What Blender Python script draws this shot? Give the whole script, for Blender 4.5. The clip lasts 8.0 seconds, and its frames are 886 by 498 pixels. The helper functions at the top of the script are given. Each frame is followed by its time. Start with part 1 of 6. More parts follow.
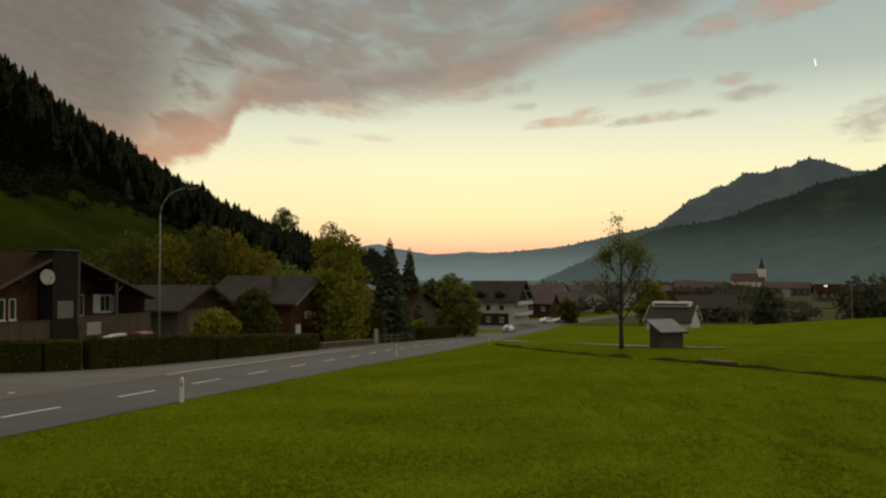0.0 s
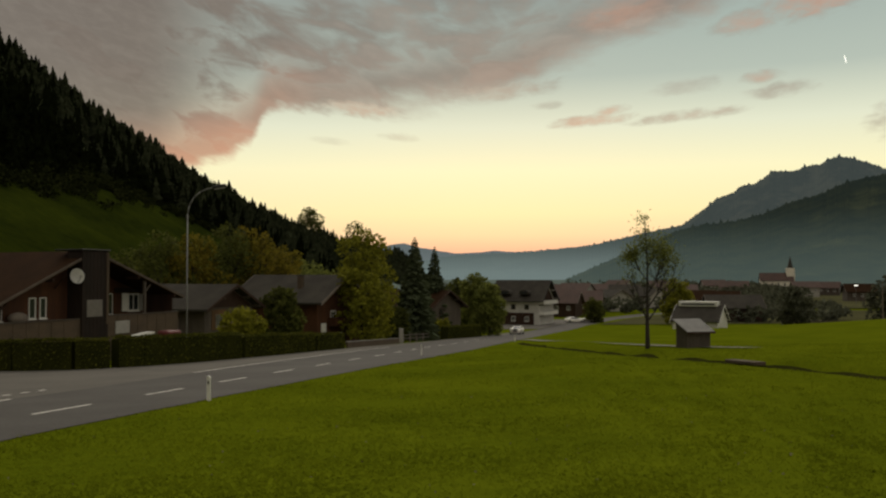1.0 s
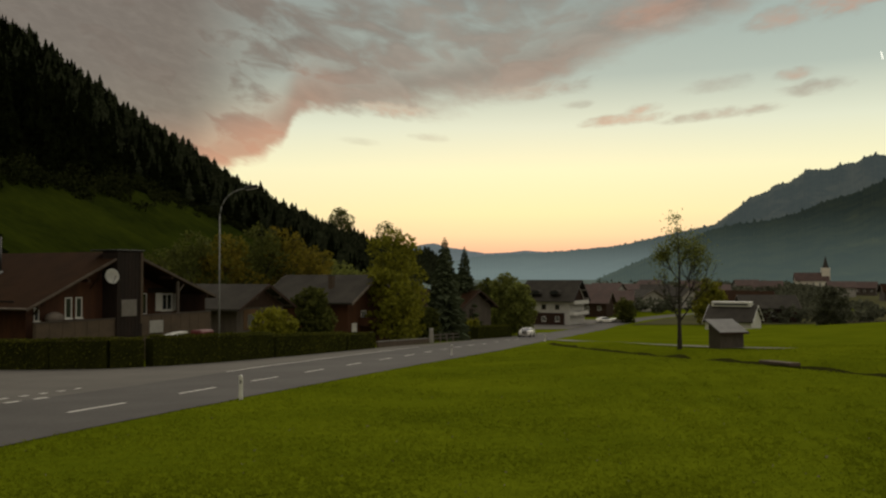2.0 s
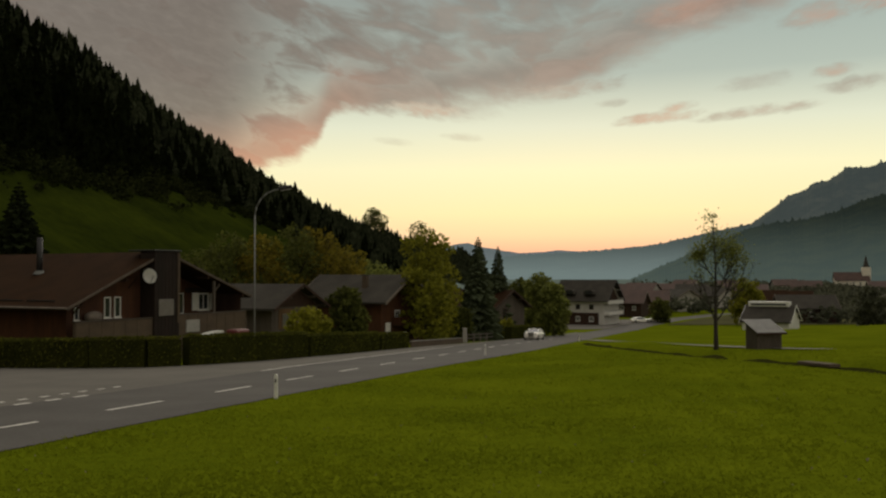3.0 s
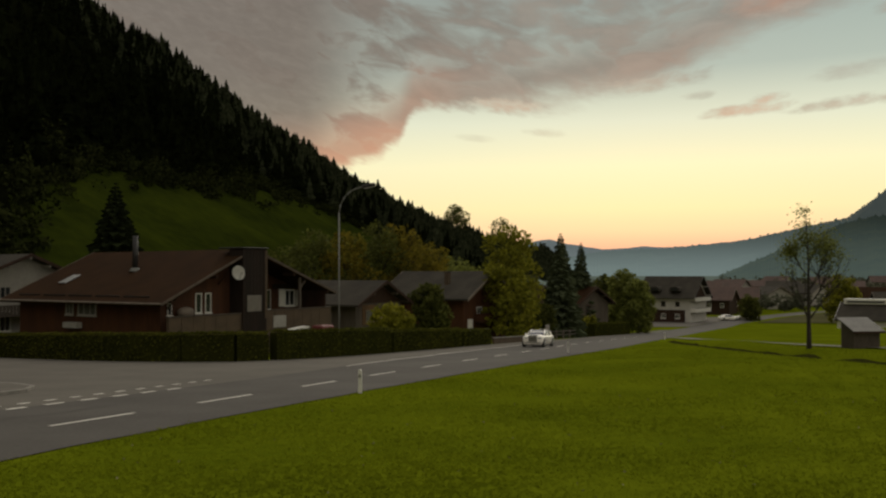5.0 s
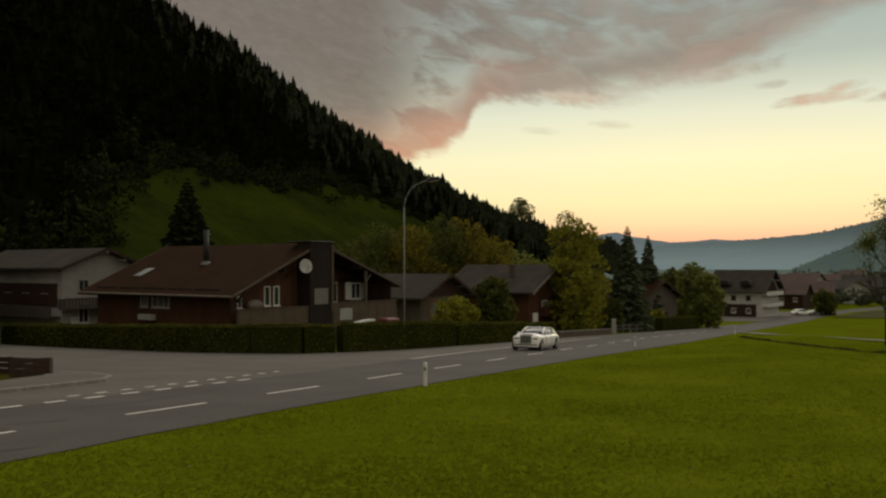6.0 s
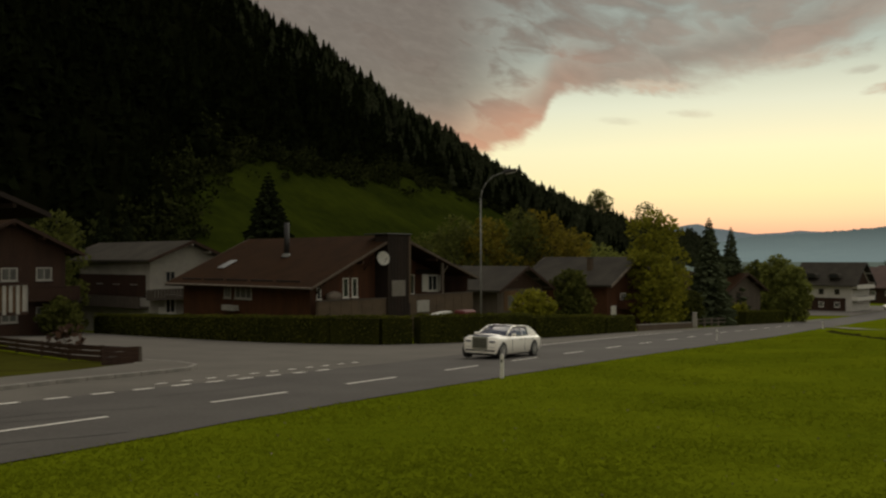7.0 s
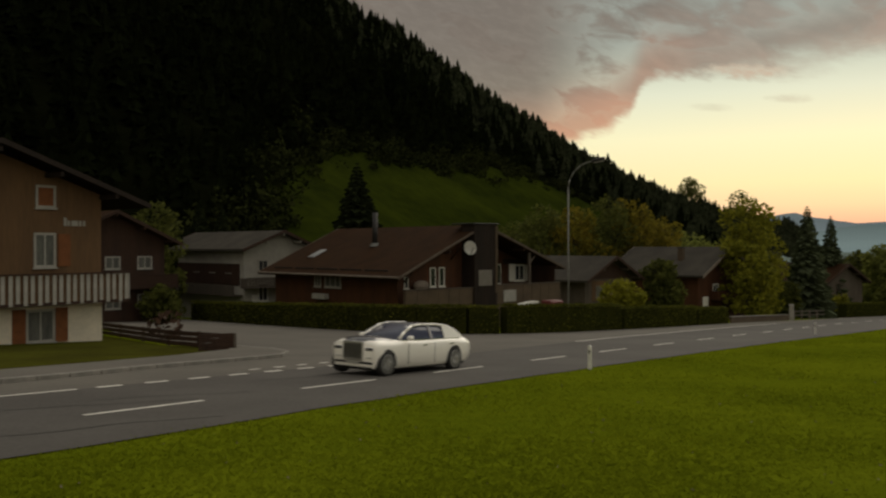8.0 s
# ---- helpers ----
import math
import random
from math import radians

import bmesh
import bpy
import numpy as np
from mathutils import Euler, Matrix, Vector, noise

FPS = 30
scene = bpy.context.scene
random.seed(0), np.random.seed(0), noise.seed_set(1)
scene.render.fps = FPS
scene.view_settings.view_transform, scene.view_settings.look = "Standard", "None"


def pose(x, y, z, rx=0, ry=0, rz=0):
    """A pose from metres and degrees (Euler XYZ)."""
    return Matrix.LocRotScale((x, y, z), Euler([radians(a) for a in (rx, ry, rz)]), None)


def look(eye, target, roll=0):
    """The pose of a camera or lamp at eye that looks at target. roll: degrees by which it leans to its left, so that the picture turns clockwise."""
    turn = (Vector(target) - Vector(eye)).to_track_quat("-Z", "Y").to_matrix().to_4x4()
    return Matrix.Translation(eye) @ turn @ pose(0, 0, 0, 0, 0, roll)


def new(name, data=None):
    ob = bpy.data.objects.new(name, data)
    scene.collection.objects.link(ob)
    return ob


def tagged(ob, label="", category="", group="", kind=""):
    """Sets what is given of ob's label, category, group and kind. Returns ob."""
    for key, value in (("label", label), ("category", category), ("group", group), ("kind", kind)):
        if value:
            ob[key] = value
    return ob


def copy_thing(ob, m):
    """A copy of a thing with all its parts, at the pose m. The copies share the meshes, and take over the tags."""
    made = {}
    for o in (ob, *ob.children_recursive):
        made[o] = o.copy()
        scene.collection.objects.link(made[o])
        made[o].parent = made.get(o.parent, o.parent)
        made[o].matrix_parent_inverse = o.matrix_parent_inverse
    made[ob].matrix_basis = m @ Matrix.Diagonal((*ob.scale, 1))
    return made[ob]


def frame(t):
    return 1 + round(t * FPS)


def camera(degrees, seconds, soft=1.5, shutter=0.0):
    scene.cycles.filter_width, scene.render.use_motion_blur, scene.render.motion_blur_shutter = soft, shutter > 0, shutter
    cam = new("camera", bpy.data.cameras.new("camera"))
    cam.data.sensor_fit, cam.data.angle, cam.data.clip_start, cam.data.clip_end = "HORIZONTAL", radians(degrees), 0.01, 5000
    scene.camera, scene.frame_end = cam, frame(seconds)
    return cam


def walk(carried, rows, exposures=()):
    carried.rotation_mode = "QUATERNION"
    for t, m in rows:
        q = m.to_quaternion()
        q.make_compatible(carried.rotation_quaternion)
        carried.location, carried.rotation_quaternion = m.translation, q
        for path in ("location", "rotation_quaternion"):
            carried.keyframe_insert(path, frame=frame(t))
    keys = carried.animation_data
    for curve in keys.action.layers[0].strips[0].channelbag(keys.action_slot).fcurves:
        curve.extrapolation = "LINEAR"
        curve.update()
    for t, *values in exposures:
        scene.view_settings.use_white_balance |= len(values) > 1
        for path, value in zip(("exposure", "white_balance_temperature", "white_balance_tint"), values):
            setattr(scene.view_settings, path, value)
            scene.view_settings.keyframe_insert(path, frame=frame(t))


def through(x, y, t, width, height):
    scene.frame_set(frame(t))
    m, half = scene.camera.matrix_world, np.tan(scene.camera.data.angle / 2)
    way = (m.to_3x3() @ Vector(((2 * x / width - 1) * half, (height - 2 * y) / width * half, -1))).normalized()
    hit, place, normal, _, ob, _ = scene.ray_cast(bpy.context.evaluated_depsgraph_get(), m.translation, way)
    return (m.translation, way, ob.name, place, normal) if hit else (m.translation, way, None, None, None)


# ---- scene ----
EYE_Z = 3.55
cam = camera(53.89, 8.0, soft=2.3, shutter=0.4)
# the tripod stands still and pans left: seconds, yaw, pitch, roll
PATH = [
    (0.0, pose(0, 0, EYE_Z, 91.75, 0.10, 0.00)),
    (0.5, pose(0, 0, EYE_Z, 91.73, 0.08, 0.75)),
    (1.0, pose(0, 0, EYE_Z, 91.70, 0.07, 1.64)),
    (1.5, pose(0, 0, EYE_Z, 91.70, 0.08, 2.59)),
    (3.0, pose(0, 0, EYE_Z, 91.69, 0.12, 5.81)),
    (3.5, pose(0, 0, EYE_Z, 91.68, 0.14, 6.94)),
    (4.0, pose(0, 0, EYE_Z, 91.66, 0.14, 8.18)),
    (4.5, pose(0, 0, EYE_Z, 91.61, 0.15, 9.52)),
    (6.0, pose(0, 0, EYE_Z, 91.06, 0.16, 15.45)),
    (6.5, pose(0, 0, EYE_Z, 90.83, 0.15, 17.88)),
    (7.0, pose(0, 0, EYE_Z, 90.56, 0.14, 20.48)),
    (7.5, pose(0, 0, EYE_Z, 90.24, 0.13, 23.12)),
    (8.0, pose(0, 0, EYE_Z, 89.89, 0.07, 26.18)),
]
walk(cam, PATH)
scene.view_settings.exposure = 0.0


# ---- world: dusk sky ----
def lin(r, g, b):
    return tuple(((c / 255 + 0.055) / 1.055) ** 2.4 if c > 10 else c / 255 / 12.92 for c in (r, g, b)) + (1.0,)


world = bpy.data.worlds.new("dusk_sky")
scene.world = world
world.use_nodes = True


class Graph:
    """Short calls for shader nodes."""

    def __init__(self, tree):
        self.tree = tree
        tree.nodes.clear()

    def add(self, kind):
        return self.tree.nodes.new(kind)

    def put(self, socket, value):
        if isinstance(value, bpy.types.NodeSocket):
            self.tree.links.new(value, socket)
        else:
            socket.default_value = value

    def math(self, op, a, b=0.0, c=0.0, clamp=False):
        node = self.add("ShaderNodeMath")
        node.operation, node.use_clamp = op, clamp
        for i, v in enumerate((a, b, c)):
            self.put(node.inputs[i], v)
        return node.outputs[0]

    def mix(self, fac, a, b, blend="MIX"):
        node = self.add("ShaderNodeMixRGB")
        node.blend_type = blend
        self.put(node.inputs[0], fac)
        self.put(node.inputs[1], a)
        self.put(node.inputs[2], b)
        return node.outputs[0]

    def ramp(self, fac, stops, mode="LINEAR"):
        node = self.add("ShaderNodeValToRGB")
        node.color_ramp.interpolation = mode
        el = node.color_ramp.elements
        while len(el) < len(stops):
            el.new(0.5)
        for e, (p, c) in zip(el, stops):
            e.position, e.color = p, c if hasattr(c, "__len__") else (c, c, c, 1)
        self.put(node.inputs[0], fac)
        return node.outputs[0]

    def noise(self, vector, scale, detail=4.0, rough=0.5, warp=0.0):
        node = self.add("ShaderNodeTexNoise")
        if vector is not None:
            self.put(node.inputs["Vector"], vector)
        self.put(node.inputs["Scale"], scale)
        self.put(node.inputs["Detail"], detail)
        self.put(node.inputs["Roughness"], rough)
        self.put(node.inputs["Distortion"], warp)
        return node.outputs[0]

    def span(self, v, lo, hi, a=0.0, b=1.0, smooth=True):
        node = self.add("ShaderNodeMapRange")
        node.interpolation_type = "SMOOTHSTEP" if smooth else "LINEAR"
        for i, x in enumerate((v, lo, hi, a, b)):
            self.put(node.inputs[i], x)
        return node.outputs[0]


def build_sky():
    g = Graph(world.node_tree)
    split = g.add("ShaderNodeSeparateXYZ")
    g.put(split.inputs[0], g.add("ShaderNodeTexCoord").outputs["Generated"])
    x, y, z = split.outputs
    deg = 57.29578
    el = g.math("MULTIPLY", g.math("ARCSINE", z), deg)
    az = g.math("MULTIPLY", g.math("ARCTAN2", x, y), deg)  # degrees to the right of +y
    # clear evening sky: rose at the horizon, pale yellow over it, blue-grey above
    clear = g.ramp(g.math("DIVIDE", el, 40.0), [
        (0.0, lin(190, 150, 130)), (0.040, lin(240, 190, 156)), (0.065, lin(249, 218, 170)),
        (0.100, lin(252, 236, 180)), (0.17, lin(250, 244, 198)), (0.24, lin(226, 230, 204)),
        (0.32, lin(178, 190, 178)), (0.48, lin(150, 166, 162)), (1.0, lin(124, 138, 146))])
    # the glow lies down the valley; the sky behind is duller
    away = g.span(g.math("ABSOLUTE", g.math("ADD", az, -7.0)), 8.0, 100.0)
    clear = g.mix(g.math("MULTIPLY", away, 0.8), clear, lin(214, 206, 192))
    # stretched cloud coordinates: streaks fall towards the valley axis and rise again past it
    slant = g.math("SMOOTH_MIN", g.math("MULTIPLY", az, 0.26), g.math("MULTIPLY", az, -0.10), 2.0)
    co = g.add("ShaderNodeCombineXYZ")
    g.put(co.inputs[0], g.math("MULTIPLY", az, 0.085))
    g.put(co.inputs[1], g.math("MULTIPLY", g.math("ADD", el, slant), 0.20))
    cv = co.outputs[0]
    # the lower border of the cloud sheet: a tongue over the wooded hill, then a rise past the axis
    border = g.math("MULTIPLY", g.ramp(g.span(az, -30.0, 30.0, smooth=False), [
        (0.0, 0.26), (0.165, 0.29), (0.20, 0.340), (0.240, 0.375), (0.266, 0.425), (0.280, 0.500), (0.298, 0.525), (0.40, 0.530),
        (0.54, 0.585), (0.59, 0.655), (0.64, 0.71), (0.70, 0.77), (0.80, 0.88), (1.0, 0.98)]), 20.0)
    big = g.noise(cv, 1.1, 4.0, 0.5, 0.4)
    fine = g.noise(cv, 3.2, 5.0, 0.55, 0.5)
    tiny = g.noise(cv, 11.0, 4.0, 0.6, 0.3)
    lift = g.math("SUBTRACT", el, border)
    ragged = g.span(az, -17.0, -6.0, 0.35, 1.0)
    edge = g.math("ADD", g.math("MULTIPLY", g.math("SUBTRACT", big, 0.5), 2.6), g.math("MULTIPLY", g.math("SUBTRACT", fine, 0.5), 2.6))
    edge = g.math("ADD", lift, g.math("MULTIPLY", edge, ragged))
    edge = g.math("ADD", edge, g.math("MULTIPLY", g.math("SUBTRACT", tiny, 0.5), 0.9))
    soft = g.span(az, -12.0, -2.0, 0.7, 1.7)
    cover = g.span(g.math("DIVIDE", edge, soft), -0.5, 1.0)
    # pale rifts between the bodies, fewer over the wooded hill
    rift = g.span(g.math("ADD", g.math("MULTIPLY", big, 0.45), g.math("MULTIPLY", fine, 0.55)), 0.40, 0.58)
    rift = g.math("MAXIMUM", rift, g.span(lift, 4.5, 1.0, 0.0, 0.9))
    rift = g.math("MAXIMUM", rift, g.span(az, -13.0, -21.0, 0.0, 0.95))
    cover = g.math("MULTIPLY", cover, g.math("ADD", 0.30, g.math("MULTIPLY", rift, 0.62)))
    # single wisps under and beside the sheet: azimuth, elevation, half length, half height, weight, rose
    rosy_wisp = 0.0
    for wa, we, wl, wh, weight, rose_share in ((8.3, 9.95, 2.2, 0.33, 0.75, 0.95), (9.4, 10.5, 1.0, 0.35, 0.75, 1.0), (14.4, 10.05, 3.0, 0.30, 0.7, 0.45),
                                               (19.6, 11.2, 1.8, 0.45, 0.6, 0.3), (18.6, 12.1, 1.0, 0.35, 0.6, 0.9), (14.0, 11.8, 1.6, 0.4, 0.4, 0.1),
                                               (26.3, 9.2, 1.6, 0.9, 0.65, 0.15), (21.6, 16.4, 2.4, 1.0, 0.75, 1.0), (17.8, 15.4, 1.6, 0.6, 0.6, 1.0),
                                               (10.2, 16.3, 2.6, 1.0, 0.55, 0.7), (-6.6, 10.75, 2.6, 0.45, 0.7, 0.8), (1.6, 11.9, 3.0, 0.6, 0.6, 0.55),
                                               (-4.3, 9.0, 1.1, 0.22, 0.35, 0.8), (5.2, 11.0, 0.8, 0.22, 0.4, 0.1), (-9.0, 8.7, 1.2, 0.2, 0.25, 0.2)):
        da = g.math("DIVIDE", g.math("SUBTRACT", az, wa), wl)
        tilt = g.math("MULTIPLY", g.math("SUBTRACT", az, wa), -0.10 if wa < 0 else 0.08)
        de = g.math("DIVIDE", g.math("SUBTRACT", g.math("SUBTRACT", el, we), tilt), wh)
        fall = g.math("ADD", g.math("MULTIPLY", da, da), g.math("MULTIPLY", de, de))
        fall = g.math("ADD", fall, g.math("MULTIPLY", g.math("SUBTRACT", fine, 0.5), 4.5))
        fall = g.math("ADD", fall, g.math("MULTIPLY", g.math("SUBTRACT", tiny, 0.5), 3.2))
        w = g.math("MULTIPLY", g.span(fall, 2.3, -0.8), weight * 0.85)
        cover = g.math("MAXIMUM", cover, w)
        rosy_wisp = g.math("MAXIMUM", rosy_wisp, g.math("MULTIPLY", w, rose_share * 2.0))
    # grey bodies, rose undersides towards the border and over the wooded hill
    body = g.mix(g.span(fine, 0.3, 0.7), lin(108, 104, 98), lin(146, 140, 130))
    body = g.mix(g.span(az, -2.0, -22.0, 0.0, 0.92), body, lin(106, 92, 83))
    body = g.mix(g.span(tiny, 0.35, 0.75, 0.0, 0.12), body, lin(168, 156, 143))
    rosy = g.span(lift, 5.0, 0.2)
    left = g.span(az, -9.0, -15.0, 0.22, 1.0)
    rosy = g.math("MULTIPLY", g.math("MULTIPLY", rosy, left), g.span(big, 0.30, 0.62, 0.55, 1.0))
    rosy = g.math("MAXIMUM", rosy, rosy_wisp, clamp=True)
    rose = g.mix(fine, lin(164, 120, 100), lin(212, 154, 124))
    body = g.mix(rosy, body, rose)
    high = g.span(el, 22.0, 50.0)
    body = g.mix(high, body, lin(206, 201, 190))
    sky = g.mix(cover, clear, body)
    # below the horizon the dark valley ground
    sky = g.mix(g.span(el, -0.5, -3.0), sky, lin(60, 62, 50))
    nishita = g.add("ShaderNodeTexSky")
    nishita.sky_type, nishita.sun_disc = "NISHITA", False
    nishita.sun_elevation, nishita.sun_rotation = radians(1.0), radians(2.0)
    glow = g.add("ShaderNodeBackground")
    g.put(glow.inputs[0], nishita.outputs[0])
    g.put(glow.inputs[1], 0.01)
    back = g.add("ShaderNodeBackground")
    g.put(back.inputs[0], sky)
    g.put(back.inputs[1], 1.0)
    both = g.add("ShaderNodeAddShader")
    g.put(both.inputs[0], glow.outputs[0])
    g.put(both.inputs[1], back.outputs[0])
    g.put(g.add("ShaderNodeOutputWorld").inputs[0], both.outputs[0])


build_sky()

# the sun has just set down the valley: a weak, very wide light from there
sun = new("sun", bpy.data.lights.new("sun", "SUN"))
sun.data.energy, sun.data.angle, sun.data.color = 0.95, radians(50), (1.0, 0.90, 0.74)
sun.matrix_world = look((0, 0, 0), (-0.05, -1.0, -0.62))


# ---- materials ----
def material(name, base, other=None, scale=2.0, rough=0.8, bump=0.0, metal=0.0, fine=8.0, island=0.0, objects=0.0, stretch=(1, 1, 1), spec=0.3, amount=1.0, through=0.0):
    """A surface of two mixed tones at two scales, with fine relief."""
    mat = bpy.data.materials.new(name)
    mat.use_nodes = True
    g = Graph(mat.node_tree)
    bsdf = g.add("ShaderNodeBsdfPrincipled")
    other = other or tuple(c * 0.65 for c in base)
    co = g.add("ShaderNodeMapping")
    g.put(co.inputs[0], g.add("ShaderNodeTexCoord").outputs["Object"])
    co.inputs["Scale"].default_value = stretch
    n1 = g.noise(co.outputs[0], scale, 4.0, 0.55)
    n2 = g.noise(co.outputs[0], scale * fine, 3.0, 0.6)
    fac = g.math("ADD", g.math("MULTIPLY", g.span(n1, 0.32, 0.68), 0.6 * amount), g.math("MULTIPLY", g.span(n2, 0.3, 0.7), 0.4 * amount))
    col = g.mix(fac, (*base, 1), (*other, 1))
    if island or objects:
        rnd = g.add("ShaderNodeNewGeometry").outputs["Random Per Island"] if island else g.add("ShaderNodeObjectInfo").outputs["Random"]
        k = island or objects
        v = g.span(rnd, 0.0, 1.0, 1.0 - k, 1.0 + k, smooth=False)
        hsv = g.add("ShaderNodeHueSaturation")
        g.put(hsv.inputs["Value"], v)
        g.put(hsv.inputs["Color"], col)
        col = hsv.outputs[0]
    g.put(bsdf.inputs["Base Color"], col)
    g.put(bsdf.inputs["Roughness"], g.span(n2, 0.0, 1.0, max(rough - 0.1, 0.02), min(rough + 0.1, 1.0), smooth=False))
    g.put(bsdf.inputs["Metallic"], metal)
    g.put(bsdf.inputs["Specular IOR Level"], spec)
    if bump:
        b = g.add("ShaderNodeBump")
        b.inputs["Distance"].default_value = bump
        b.inputs["Strength"].default_value = 0.6
        g.put(b.inputs["Height"], n2)
        g.put(bsdf.inputs["Normal"], b.outputs[0])
    shade = bsdf.outputs[0]
    if through:  # thin leaves let light pass
        leaf, both = g.add("ShaderNodeBsdfTranslucent"), g.add("ShaderNodeMixShader")
        g.put(leaf.inputs[0], col)
        g.put(both.inputs[0], through)
        g.put(both.inputs[1], shade)
        g.put(both.inputs[2], leaf.outputs[0])
        shade = both.outputs[0]
    g.put(g.add("ShaderNodeOutputMaterial").inputs[0], shade)
    return mat


def plain(name, base, rough=0.5, metal=0.0, coat=0.0, spec=0.5, glow=None, wear=0.86):
    mat = bpy.data.materials.new(name)
    mat.use_nodes = True
    g = Graph(mat.node_tree)
    bsdf = g.add("ShaderNodeBsdfPrincipled")
    n = g.noise(g.add("ShaderNodeTexCoord").outputs["Object"], 6.0, 3.0)
    g.put(bsdf.inputs["Base Color"], g.mix(g.span(n, 0.3, 0.7), (*base, 1), (*[c * wear for c in base], 1)))
    g.put(bsdf.inputs["Roughness"], rough)
    g.put(bsdf.inputs["Metallic"], metal)
    g.put(bsdf.inputs["Coat Weight"], coat)
    g.put(bsdf.inputs["Specular IOR Level"], spec)
    if glow:
        g.put(bsdf.inputs["Emission Color"], (*glow[:3], 1))
        g.put(bsdf.inputs["Emission Strength"], glow[3])
    g.put(g.add("ShaderNodeOutputMaterial").inputs[0], bsdf.outputs[0])
    return mat


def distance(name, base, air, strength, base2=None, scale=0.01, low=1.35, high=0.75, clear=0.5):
    """Far slopes seen through kilometres of evening air: dull ground, with the air's light painted on as emission,
    stronger towards the valley floor.
    """
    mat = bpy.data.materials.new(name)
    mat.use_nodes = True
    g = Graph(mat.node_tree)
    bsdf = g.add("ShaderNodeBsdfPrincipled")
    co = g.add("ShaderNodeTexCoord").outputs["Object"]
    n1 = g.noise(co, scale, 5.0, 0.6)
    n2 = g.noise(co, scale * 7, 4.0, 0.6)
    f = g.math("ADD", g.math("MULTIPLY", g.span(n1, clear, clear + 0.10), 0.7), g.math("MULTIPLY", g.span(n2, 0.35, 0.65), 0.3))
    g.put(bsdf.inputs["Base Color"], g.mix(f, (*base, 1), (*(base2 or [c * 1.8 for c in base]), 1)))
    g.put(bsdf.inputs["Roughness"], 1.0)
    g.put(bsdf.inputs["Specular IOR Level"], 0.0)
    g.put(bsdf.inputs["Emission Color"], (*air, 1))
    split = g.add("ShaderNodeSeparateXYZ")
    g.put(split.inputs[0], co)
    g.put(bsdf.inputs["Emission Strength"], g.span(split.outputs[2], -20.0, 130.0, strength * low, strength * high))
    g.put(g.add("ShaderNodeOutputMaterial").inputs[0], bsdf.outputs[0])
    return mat


